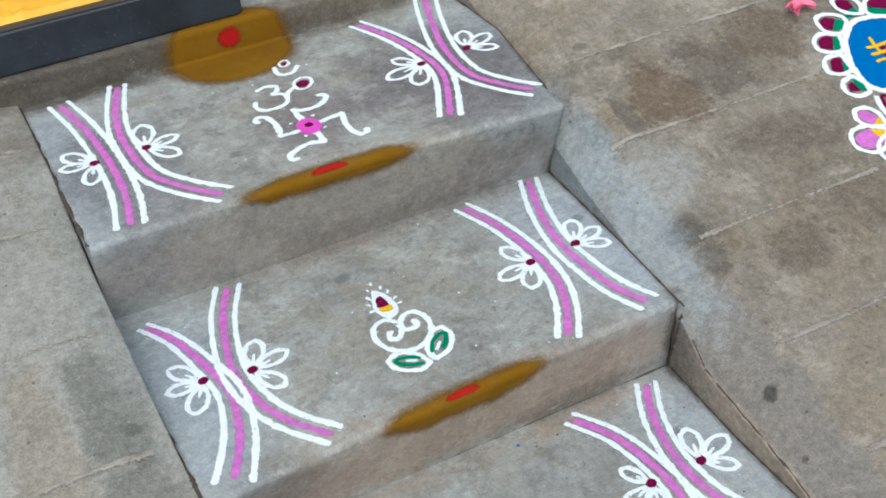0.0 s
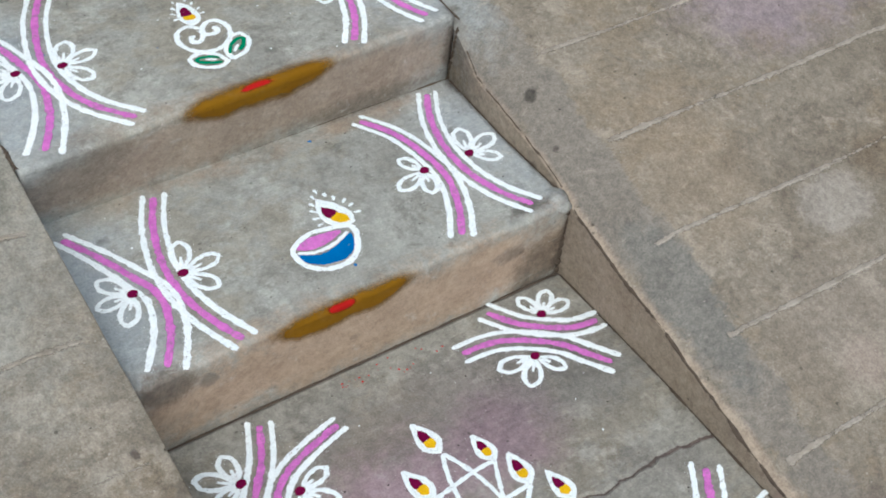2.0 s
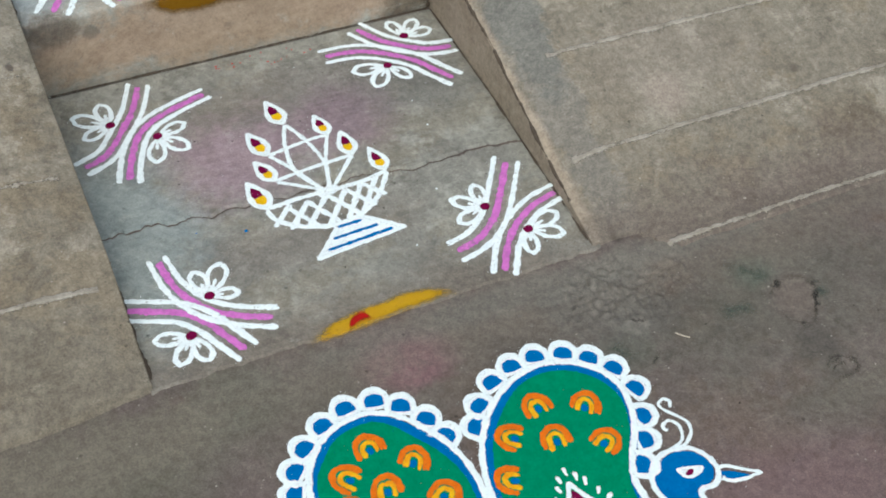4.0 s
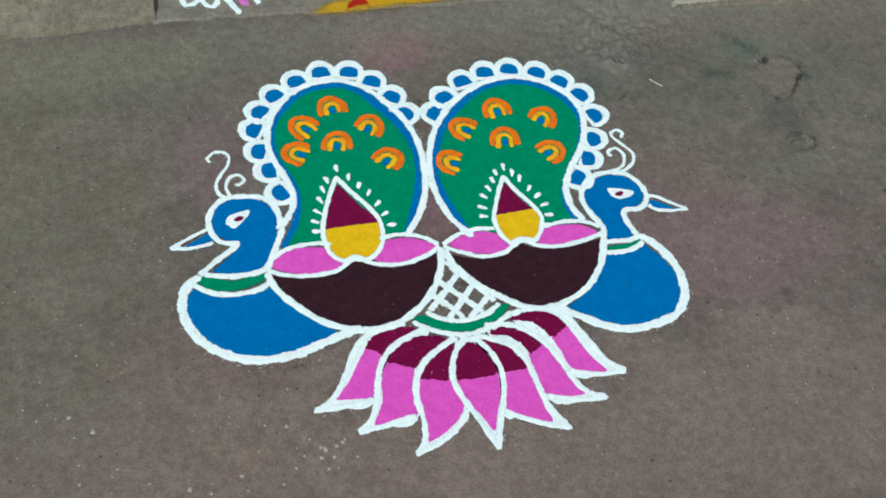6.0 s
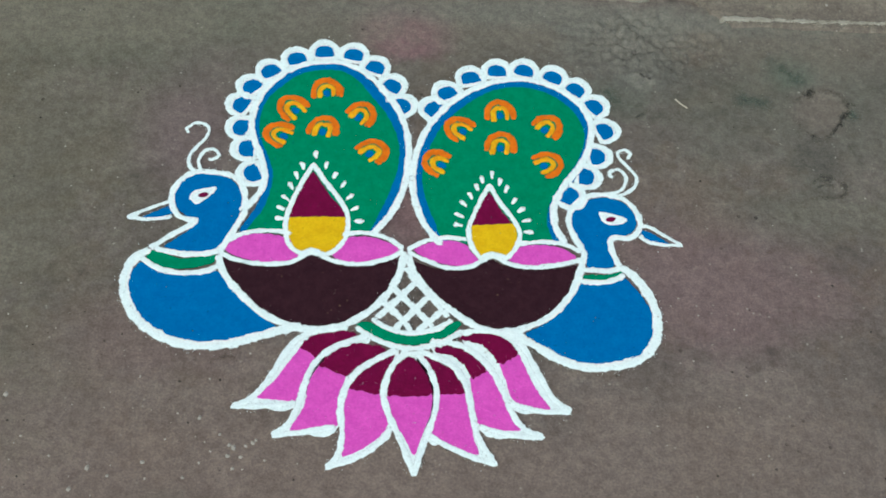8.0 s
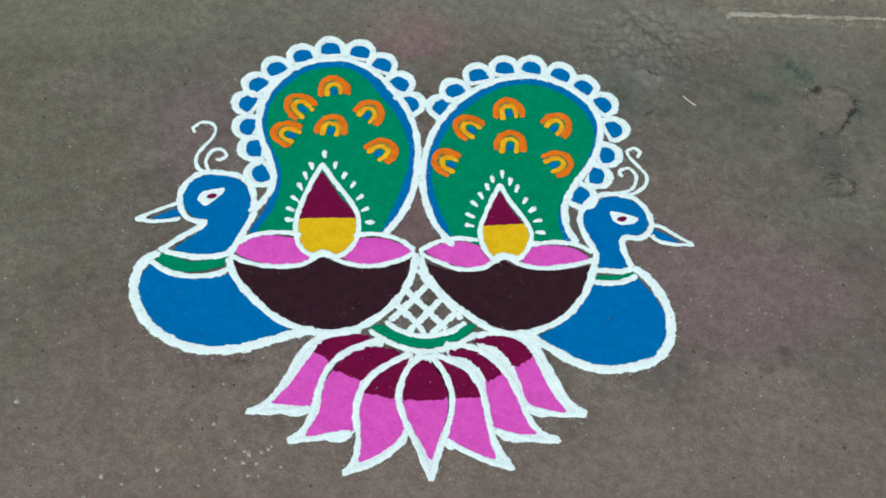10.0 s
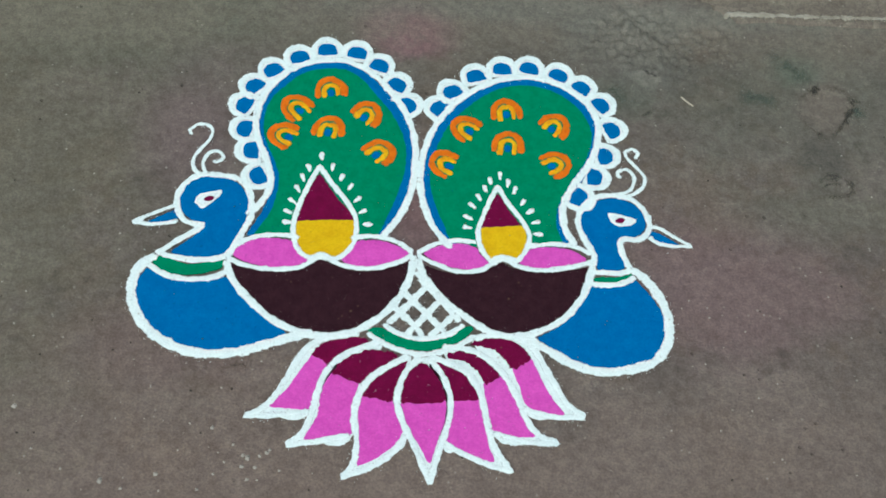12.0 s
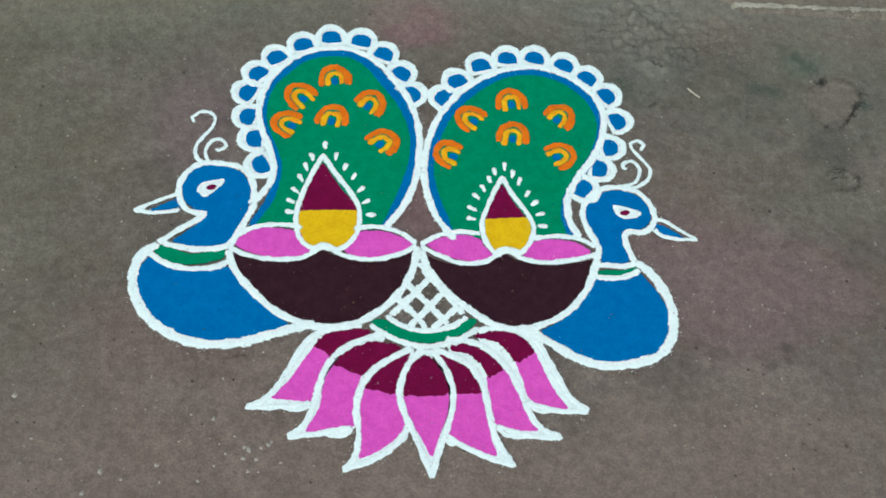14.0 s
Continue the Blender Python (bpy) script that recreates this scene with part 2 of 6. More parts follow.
RAMP = concrete("ramp_cement", (0.307, 0.290, 0.244), (0.232, 0.216, 0.178), (0.163, 0.148, 0.119), grit=0.70, mottle=0.40, stained=0.36, cloudy=0.24, spots=(
    ((1.0, -0.05, 0.17), (0.12, 0.16, 0.5), (0.262, 0.222, 0.165), 0.5, 0.5),
    ((1.08, -0.42, 0.1), (0.16, 0.10, 0.5), (0.285, 0.262, 0.225), 0.5, 0.5),
    ((1.204, -0.22, 0.15), (0.075, 0.05, 0.2), (0.335, 0.325, 0.295), 0.6, 0.3),
    ((1.36, -0.19, 0.16), (0.07, 0.05, 0.2), (0.15, 0.122, 0.085), 0.6, 0.4),
    ((1.36, -0.64, 0.03), (0.07, 0.04, 0.2), (0.15, 0.125, 0.092), 0.5, 0.5),
    ((0.93, -0.45, 0.08), (0.05, 0.09, 0.2), (0.20, 0.18, 0.145), 0.5, 0.3),
    ((1.03, -0.49, 0.07), (0.04, 0.04, 0.2), (0.32, 0.275, 0.24), 0.5, 0.5),
    ((0.83, 0.10, 0.22), (0.052, 0.95, 0.6), (0.205, 0.198, 0.177), 0.85, 0.12),
    # brown mortar of the inner face, painted paler to offset its shade
    ((0.762, 0.0, 0.1), (0.022, 0.9, 0.6), (0.36, 0.31, 0.245), 0.8, 0.3),
    ((0.826, 0.189, 0.271), (0.014, 0.016, 0.03), (0.05, 0.05, 0.045), 0.85, 0.3),
    ((0.806, 0.078, 0.238), (0.007, 0.008, 0.03), (0.07, 0.065, 0.06), 0.7, 0.3),
    ((-0.125, -0.175, 0.173), (0.010, 0.010, 0.03), (0.05, 0.045, 0.04), 0.85, 0.3),
    ((-0.062, -0.125, 0.188), (0.007, 0.009, 0.03), (0.06, 0.05, 0.045), 0.8, 0.3),
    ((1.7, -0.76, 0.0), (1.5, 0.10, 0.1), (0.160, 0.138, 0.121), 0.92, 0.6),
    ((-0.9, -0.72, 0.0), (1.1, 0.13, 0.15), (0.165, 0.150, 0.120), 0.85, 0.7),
    ((1.05, 0.79, 0.45), (0.075, 0.085, 0.2), (0.135, 0.105, 0.070), 0.8, 0.2),
    ((1.19, 0.82, 0.46), (0.085, 0.075, 0.2), (0.118, 0.105, 0.085), 0.75, 0.2),
    ((1.34, 0.86, 0.46), (0.09, 0.08, 0.2), (0.135, 0.112, 0.080), 0.7, 0.25),
    ((0.876, 0.78, 0.45), (0.020, 0.055, 0.2), (0.115, 0.112, 0.10), 0.7, 0.25),
    ((0.95, 0.77, 0.45), (0.018, 0.06, 0.2), (0.115, 0.108, 0.092), 0.7, 0.25),
    ((0.98, 0.92, 0.48), (0.09, 0.02, 0.2), (0.14, 0.125, 0.10), 0.5, 0.4),
    ((0.885, 0.50, 0.365), (0.042, 0.036, 0.2), (0.100, 0.098, 0.085), 0.8, 0.2),
    ((0.895, 0.435, 0.344), (0.028, 0.035, 0.2), (0.105, 0.102, 0.09), 0.7, 0.25),
    ((1.19, 0.62, 0.40), (0.09, 0.05, 0.2), (0.14, 0.122, 0.095), 0.6, 0.3),
    ((1.06, 0.40, 0.333), (0.07, 0.05, 0.2), (0.135, 0.118, 0.094), 0.65, 0.3),
    ((1.24, 0.42, 0.34), (0.12, 0.05, 0.2), (0.15, 0.128, 0.098), 0.55, 0.4),
    ((0.92, 0.62, 0.40), (0.07, 0.07, 0.3), (0.31, 0.335, 0.325), 0.6, 0.5),
    ((0.845, 0.79, 0.45), (0.05, 0.14, 0.2), (0.299, 0.36, 0.378), 0.6, 0.5),
    ((0.83, 0.52, 0.37), (0.05, 0.18, 0.2), (0.317, 0.38, 0.399), 0.6, 0.5),
    ((0.835, -0.26, 0.12), (0.045, 0.15, 0.2), (0.172, 0.178, 0.166), 0.8, 0.2),
    ((1.45, 0.22, 0.28), (0.22, 0.12, 0.2), (0.264, 0.23, 0.273), 0.65, 0.6),
    ((-0.20, 0.60, 0.4), (0.28, 0.60, 0.5), (0.300, 0.315, 0.290), 0.8, 0.6),
    ((-0.10, 0.56, 0.38), (0.058, 0.115, 0.3), (0.155, 0.165, 0.145), 0.75, 0.2),
    ((-0.10, 0.37, 0.33), (0.06, 0.085, 0.3), (0.17, 0.175, 0.15), 0.7, 0.2),
    ((-0.055, 0.78, 0.45), (0.035, 0.30, 0.3), (0.275, 0.295, 0.275), 0.6, 0.4),
    ((-0.21, 0.52, 0.38), (0.045, 0.16, 0.3), (0.25, 0.222, 0.168), 0.55, 0.35)))
GROUND = concrete("yard_cement", (0.179, 0.151, 0.139), (0.148, 0.124, 0.114), (0.103, 0.088, 0.081), grit=0.6, mottle=0.45, cloudy=0.12, ticks=0.55, spots=(
    ((0.0, -1.58, 0), (0.55, 0.25, 0.1), (0.190, 0.147, 0.129), 0.5, 0.6),
    ((0.45, -1.62, 0), (0.55, 0.16, 0.1), (0.187, 0.143, 0.127), 0.5, 0.6),
    ((0.4, -0.86, 0), (0.8, 0.10, 0.1), (0.128, 0.122, 0.102), 0.45, 0.6),
    ((-0.25, -1.05, 0), (0.25, 0.40, 0.1), (0.135, 0.13, 0.098), 0.6, 0.6),
    ((1.0, -0.95, 0), (0.25, 0.14, 0.1), (0.115, 0.118, 0.098), 0.55, 0.6),
    ((0.37, -0.81, 0), (0.07, 0.05, 0.1), (0.24, 0.10, 0.145), 0.75, 0.5),
    ((0.57, -0.82, 0), (0.12, 0.05, 0.1), (0.10, 0.092, 0.08), 0.6, 0.5),
    ((0.12, -0.88, 0), (0.10, 0.05, 0.1), (0.176, 0.12, 0.137), 0.45, 0.6),
    ((0.38, -1.13, 0), (0.07, 0.09, 0.1), (0.19, 0.115, 0.125), 0.7, 0.6),
    ((0.82, -1.51, 0), (0.25, 0.14, 0.1), (0.18, 0.145, 0.13), 0.6, 0.7),
    ((0.76, -0.87, 0), (0.06, 0.05, 0.1), (0.105, 0.10, 0.09), 0.6, 0.5),
    ((0.05, -1.02, 0), (0.06, 0.10, 0.1), (0.158, 0.11, 0.126), 0.4, 0.6),
    ((0.78, -1.27, 0), (0.15, 0.11, 0.1), (0.185, 0.128, 0.135), 0.65, 0.6),
    ((0.05, -1.36, 0), (0.12, 0.06, 0.1), (0.176, 0.125, 0.131), 0.35, 0.6),
    ((0.10, -0.79, 0), (0.07, 0.05, 0.1), (0.088, 0.13, 0.0945), 0.5, 0.6),
    ((0.06, -0.83, 0), (0.22, 0.09, 0.1), (0.122, 0.124, 0.098), 0.6, 0.6),
    ((0.985, -0.865, 0), (0.035, 0.035, 0.1), (0.095, 0.125, 0.10), 0.5, 0.6),
    ((1.017, -0.942, 0), (0.045, 0.045, 0.1), (0.165, 0.139, 0.122), 0.7, 0.5),
    ((0.74, -0.89, 0), (0.022, 0.018, 0.1), (0.24, 0.225, 0.20), 0.7, 0.4),
    ((0.79, -0.78, 0), (0.07, 0.04, 0.1), (0.20, 0.185, 0.165), 0.6, 0.6),
    ((0.70, -0.93, 0), (0.05, 0.04, 0.1), (0.115, 0.125, 0.105), 0.5, 0.6),
    ((0.08, -1.62, 0), (0.05, 0.03, 0.1), (0.10, 0.105, 0.085), 0.5, 0.6),
    ((0.88, -1.28, 0), (0.12, 0.07, 0.1), (0.178, 0.13, 0.128), 0.5, 0.7),
    ((1.05, -1.14, 0), (0.2, 0.05, 0.1), (0.125, 0.125, 0.10), 0.5, 0.7),
    ((0.9, -0.79, 0), (1.2, 0.06, 0.1), (0.165, 0.148, 0.125), 0.65, 0.6),
    ((-0.6, -0.80, 0), (0.6, 0.06, 0.1), (0.18, 0.165, 0.14), 0.55, 0.6),
    ((0.72, -0.83, 0), (0.10, 0.07, 0.1), (0.165, 0.16, 0.145), 0.6, 0.5),
    ((0.72, -0.76, 0), (0.45, 0.03, 0.1), (0.167, 0.165, 0.147), 0.6, 0.6),
    ((1.00, -1.03, 0), (0.04, 0.035, 0.1), (0.075, 0.07, 0.066), 0.45, 0.5),
    ((-0.25, -0.80, 0), (0.30, 0.07, 0.1), (0.16, 0.148, 0.118), 0.6, 0.6)))
WHITE = powder("white_powder", (0.83, 0.915, 0.92), (0.74, 0.83, 0.84), thin=0.42)
PINK = powder("pink_powder", (0.68, 0.20, 0.60), (0.50, 0.14, 0.45), thin=0.50)
MAGENTA = powder("magenta_powder", (0.70, 0.10, 0.52), (0.60, 0.07, 0.44))
MAROON = powder("maroon_powder", (0.165, 0.004, 0.05), (0.12, 0.003, 0.036))
YELLOW = powder("yellow_powder", (0.76, 0.49, 0.010), (0.66, 0.39, 0.008))
GOLD = powder("gold_powder", (0.78, 0.50, 0.012), (0.72, 0.26, 0.01))
ORANGE = powder("orange_powder", (0.76, 0.19, 0.01), (0.60, 0.13, 0.01))
BLUE = powder("blue_powder", (0.0005, 0.145, 0.405), (0.0005, 0.122, 0.355))
GREEN = powder("green_powder", (0.0005, 0.235, 0.115), (0.0005, 0.19, 0.09))
BROWN = powder("brown_powder", (0.038, 0.014, 0.020), (0.026, 0.009, 0.014), thin=0.3)


def smear(name, colour, deep, low=0.5, high=0.75, ragged=1.3):
    """A dry paste rubbed on cement, worn through in places."""
    n = Nodes(name, 0.85)
    worn = n.ramp(n.noise(34, 7, 0.75), low, high)
    c = n.mix(n.noise(12, 5, 0.6), deep, colour)
    c = n.mix(n.math("MULTIPLY", n.ramp(n.noise(140, 4, 0.8), 0.55, 0.7), 0.35), c, tuple(0.5 * v for v in deep))
    c = n.mix(n.math("MULTIPLY", worn, 0.2), c, (0.22, 0.16, 0.08))
    m = n.done(c, n.noise(90, 5, 0.7), 0.0015)
    return thinned(n, m, n.math("ADD", n.math("MULTIPLY", n.noise(70, 9, 0.85), 0.6), n.math("MULTIPLY", n.noise(420, 3, 0.8), 0.4)), 0.5, ragged, 0.0, 0.85)


def covered(ob, values):
    """Stores how thickly a paste lies on each vertex."""
    ob.data.attributes.new("cover", "FLOAT", "POINT").data.foreach_set("value", values)


TURMERIC = smear("turmeric_paste", (0.215, 0.110, 0.003), (0.125, 0.056, 0.002))
TURMERIC_NEW = smear("fresh_turmeric_paste", (0.50, 0.31, 0.01), (0.36, 0.19, 0.008), ragged=2.4)
KUMKUM_GRAIN = powder("red_grains", (0.55, 0.015, 0.02), (0.40, 0.01, 0.012))
KUMKUM = smear("red_powder_dab", (0.38, 0.009, 0.007), (0.27, 0.007, 0.005), 0.6, 0.9, 2.2)


def painted(name, colour, deep, rough):
    n = Nodes(name, rough)
    c = n.mix(n.ramp(n.noise(9, 6, 0.65), 0.3, 0.7), deep, colour)
    c = n.mix(n.math("MULTIPLY", n.ramp(n.noise(120, 4, 0.8), 0.6, 0.72), 0.5), c, tuple(min(1, 0.12 + 1.5 * v) for v in deep))
    return n.done(c, n.noise(45, 5, 0.6), 0.0012)


BLACK_STONE = painted("black_stone", (0.020, 0.029, 0.037), (0.008, 0.012, 0.017), 0.42)
YELLOW_PAINT = painted("yellow_paint", (0.80, 0.46, 0.02), (0.70, 0.36, 0.012), 0.5)
PLASTER = painted("wall_plaster", (0.62, 0.58, 0.50), (0.52, 0.48, 0.41), 0.9)
PETAL = painted("pink_blossom", (0.80, 0.24, 0.34), (0.66, 0.12, 0.22), 0.7)


# ---- mesh helpers ----
def part(name, bm, material, parent=None, label=""):
    """Links a bmesh as one mesh object, under a thing or a part."""
    mesh = bpy.data.meshes.new(name)
    bmesh.ops.recalc_face_normals(bm, faces=bm.faces)
    bm.to_mesh(mesh)
    bm.free()
    mesh.materials.append(material)
    soft = "powder" in material.name
    for f in mesh.polygons:
        f.use_smooth = soft and len(f.vertices) == 4 and abs(f.normal.z) > 0.3
    ob = new(name, mesh)
    ob.parent = parent
    return tagged(ob, label)


def ripple(x, y, z, size, height):
    """Uneven ground: a height that varies over about size metres."""
    return height * noise.noise(Vector((x / size, y / size, z / size)))


def sheet(name, xs, ys, top, bottom, material, parent=None, label=""):
    """A solid slab over a grid of xs (as functions of y) and ys, with the upper face top(x, y) and a flat underside."""
    bm = bmesh.new()
    up, down = [], []
    for y in ys:
        row = [f(y) for f in xs]
        up.append([bm.verts.new((x, y, top(x, y))) for x in row])
        down.append([bm.verts.new((row[0], y, bottom)), bm.verts.new((row[-1], y, bottom))])
    for a, b, c, d in zip(up, up[1:], down, down[1:]):
        for i in range(len(a) - 1):
            bm.faces.new((a[i], a[i + 1], b[i + 1], b[i]))
        bm.faces.new((a[0], b[0], d[0], c[0]))
        bm.faces.new((a[-1], c[1], d[1], b[-1]))
        bm.faces.new((c[0], d[0], d[1], c[1]))
    for row, low in ((up[0], down[0]), (up[-1], down[-1])):
        bm.faces.new(row + [low[1], low[0]])
    ob = part(name, bm, material, parent, label)
    for f in ob.data.polygons:
        f.use_smooth = abs(f.normal.z) > 0.5
    return ob


def spaced(a, b, n):
    return [a + (b - a) * i / n for i in range(n + 1)]


def curve(pts, closed=False, step=0.35, straight=False):
    """A smooth line through a few points, cut at even steps; all in centimetres."""
    p = [Vector(q) for q in pts]
    n = len(p)
    dense = []
    tangents = []
    for i in range(n):
        a, c = p[i - 1] if closed or i else p[i], p[(i + 1) % n] if closed or i + 1 < n else p[i]
        before, after = p[i] - a, c - p[i]
        sharp = before.length > 0 and after.length > 0 and before.angle(after) > 1.25
        tangents.append(Vector((0, 0)) if sharp else 0.5 * (c - a))
    for i in range(n if closed else n - 1):
        b, c = p[i], p[(i + 1) % n]
        m, k1 = tangents[i], tangents[(i + 1) % n]
        for k in range(16):
            u = k / 16
            if straight:
                dense.append(b.lerp(c, u))
            else:
                dense.append(b * (2 * u ** 3 - 3 * u * u + 1) + m * (u ** 3 - 2 * u * u + u) + c * (3 * u * u - 2 * u ** 3) + k1 * (u ** 3 - u * u))
    dense.append(p[0] if closed else p[-1])
    run = [0.0]
    for a, b in zip(dense, dense[1:]):
        run.append(run[-1] + (b - a).length)
    count = max(4, round(run[-1] / step))
    out, j = [], 0
    for i in range(count + (not closed)):
        s = run[-1] * i / count
        while j < len(run) - 2 and run[j + 1] < s:
            j += 1
        w = (s - run[j]) / max(1e-9, run[j + 1] - run[j])
        out.append(dense[j].lerp(dense[j + 1], w))
    return out


def rough(x, y, size, seed=0.0):
    return noise.noise(Vector((x / size, y / size, seed)))


def stroke(bm, pts, width, closed=False, height=0.20, ends=(1.0, 1.0), straight=False, base=0.0, seed=0.0):
    """A line of powder let run from the fingers: ragged edges, a low crown, rounded ends. Centimetres."""
    line = curve(pts, closed, 0.22, straight)
    n = len(line)
    lay = bm.verts.layers.float.get("cover") or bm.verts.layers.float.new("cover")
    rows = []
    for i, q in enumerate(line):
        a, b = line[i - 1] if closed or i else q, line[(i + 1) % n] if closed or i + 1 < n else q
        t = (b - a).normalized()
        side = Vector((-t.y, t.x))
        w = width / 2 * 0.985 * (1 + 0.30 * rough(q.x, q.y, 1.6, seed))
        if not closed:
            u = i / (n - 1)
            w *= ends[0] + (ends[1] - ends[0]) * u
            rest = min(i, n - 1 - i) * 0.22
            if rest < w:
                w *= 0.35 + 0.65 * math.sqrt(rest / w)
        l = w + 0.13 * rough(q.x, q.y, 0.33, 5 + seed) + 0.10 * rough(q.x, q.y, 0.9, 15 + seed)
        r = w + 0.13 * rough(q.x, q.y, 0.33, 9 + seed) + 0.10 * rough(q.x, q.y, 0.9, 19 + seed)
        h = base + height * (1 + 0.06 * rough(q.x, q.y, 1.5, 3))
        l, r = l * 1.0 + 0.02, r * 1.0 + 0.02
        rows.append([bm.verts.new((*(q + side * s) * 0.01, z * 0.01)) for s, z in
                     ((l, h * 0.8), (l * 0.62, h * 0.96), (0, h), (-r * 0.62, h * 0.96), (-r, h * 0.8))])
        end = 1.0 if closed else min(1.0, 0.3 + 0.35 * min(i, n - 1 - i))
        for v, c in zip(rows[-1], (0.0, 1.0, 1.0, 1.0, 0.0)):
            v[lay] = c * end
    pairs = list(zip(rows, rows[1:])) + ([(rows[-1], rows[0])] if closed else [])
    for a, b in pairs:
        for k in range(4):
            bm.faces.new((a[k], b[k], b[k + 1], a[k + 1]))
    if not closed:
        bm.faces.new(rows[0]), bm.faces.new(rows[-1][::-1])
    # grains that missed the line
    r = random.Random(int(abs(line[0].x * 91 + line[0].y * 37) * 10))
    for i in range(1, n - 1):
        if r.random() < 0.45:
            t = (line[i + 1] - line[i - 1]).normalized()
            q = line[i] + Vector((-t.y, t.x)) * r.choice((-1, 1)) * (width * 0.5 + min(0.9, r.expovariate(5.0)))
            k = r.uniform(0.025, 0.07)
            rim = [bm.verts.new(((q.x + k * math.cos(a)) * 0.01, (q.y + k * math.sin(a)) * 0.01, 0.0002)) for a in (0.3, 2.4, 4.4)]
            tip = bm.verts.new((q.x * 0.01, q.y * 0.01, k * 0.008 + 0.0002 + (0.0014 if width > 0.5 else 0)))
            for v in (*rim, tip):
                v[lay] = 1.0
            for j in range(3):
                bm.faces.new((rim[j - 1], rim[j], tip))


def patch(bm, pts, height=0.14, straight=False, seed=0.0, ragged=0.14):
    """A field of powder inside a closed line. Centimetres."""
    line = curve(pts, True, 0.3, straight)
    low, up = [], []
    lay = bm.verts.layers.float.get("cover") or bm.verts.layers.float.new("cover")
    n = len(line)
    turn = sum(line[i - 1].x * line[i].y - line[i].x * line[i - 1].y for i in range(n))
    grow = (0.22 if n > 45 else 0.05) * (1 if turn > 0 else -1)
    for i, q in enumerate(line):
        t = (line[(i + 1) % n] - line[i - 1]).normalized()
        side = Vector((t.y, -t.x))
        q = q + side * (grow + ragged * (rough(q.x, q.y, 0.30, 7 + seed) + 0.5 * rough(q.x, q.y, 0.8, 27 + seed)))
        low.append(bm.verts.new((q.x * 0.01, q.y * 0.01, 0)))
        low[-1][lay] = 1.05
        up.append(bm.verts.new((q.x * 0.01, q.y * 0.01, height * 0.01)))
        up[-1][lay] = 1.05
    top = bm.faces.new(up)
    for i in range(len(up)):
        bm.faces.new((low[i - 1], low[i], up[i], up[i - 1]))
    bmesh.ops.triangulate(bm, faces=[top])


def drawn(name, material, parent, strokes=(), fields=(), label="", width=1.0, closed=False, height=0.20, ends=(1, 1), straight=False):
    bm = bmesh.new()
    for s in strokes:
        stroke(bm, s, width, closed, height, ends, straight)
    for f in fields:
        patch(bm, f, height, straight)
    return part(name, bm, material, parent, label)


LAYERS = [0]


def field(name, material, parent, pts, height=0.14, label="", straight=False):
    LAYERS[0] = (LAYERS[0] + 1) % 13
    height = height * 0.72 + LAYERS[0] * 0.0016
    return drawn(name, material, parent, (), (pts,), label, height=height, straight=straight)


def ring(c, rx, ry, turn=0.0, n=10):
    a = radians(turn)
    return [(c[0] + rx * math.cos(k * math.tau / n) * math.cos(a) - ry * math.sin(k * math.tau / n) * math.sin(a),
             c[1] + rx * math.cos(k * math.tau / n) * math.sin(a) + ry * math.sin(k * math.tau / n) * math.cos(a)) for k in range(n)]


def base(name, x, y, z, label, category, group="", tilt=0.0):
    ob = new(name)
    ob.empty_display_size = 0.05
    ob.matrix_world = pose(x, y, z, tilt)
    return tagged(ob, label, category, group)


# ---- ground, steps, ramps ----
SLOPE = 0.295
Z_C, Z_B, Z_A, Z_TOP = 0.18, 0.334, 0.512, 0.577


def left_edge(y):
    return -0.008 - 0.042 * min(1.0, max(0.0, (y + 0.5) / 1.3))


def right_edge(y):
    return float(np.interp(y, (-0.72, -0.3, 0.2, 0.4, 0.6, 0.83, 1.1), (0.757, 0.773, 0.777, 0.789, 0.805, 0.818, 0.867)))


def crest_drop(y):
    """How far the edge of the right-hand ramp is rubbed down below its slope."""
    return float(np.interp(y, (-0.72, -0.35, -0.07, 0.06, 0.18, 0.30, 0.37, 0.47, 0.65, 0.8, 1.3), (0.006, 0.034, 0.045, 0.030, 0.040, 0.060, 0.030, 0.028, 0.05, 0.05, 0.045)))


def crumbled(x, y):
    """1 where the cement has broken up before the landing's corner, 0 on sound ground."""
    d = math.hypot((x - 0.765) / 0.15, (y + 0.815) / 0.095) + 0.55 * noise.noise(Vector((x * 14, y * 14, 6)))
    return min(1.0, max(0.0, 1.7 - 1.7 * d))


def yard_height(x, y):
    h = ripple(x, y, 0.3, 0.35, 0.004) + ripple(x, y, 0.7, 0.06, 0.0016)
    fade = min(1.0, max(0.15, (-0.84 - y) / 0.2 + 0.15)) if y > -1.0 else 0.35
    broken = crumbled(x, y) if 0.5 < x < 1.05 and -1.0 < y < -0.6 else 0.0
    lumps = abs(noise.noise(Vector((x * 70, y * 70, 2)))) + 0.6 * abs(noise.noise(Vector((x * 150, y * 150, 4))))
    hollow = 0.003 * max(0.0, 1 - math.hypot((x - 1.017) / 0.045, (y + 0.945) / 0.05)) ** 0.5 + 0.005 * max(0.0, 1 - math.hypot((x - 1.0) / 0.03, (y + 1.09) / 0.022))
    return -0.004 + h * 0.25 * fade - hollow - broken * (0.009 - 0.014 * lumps)


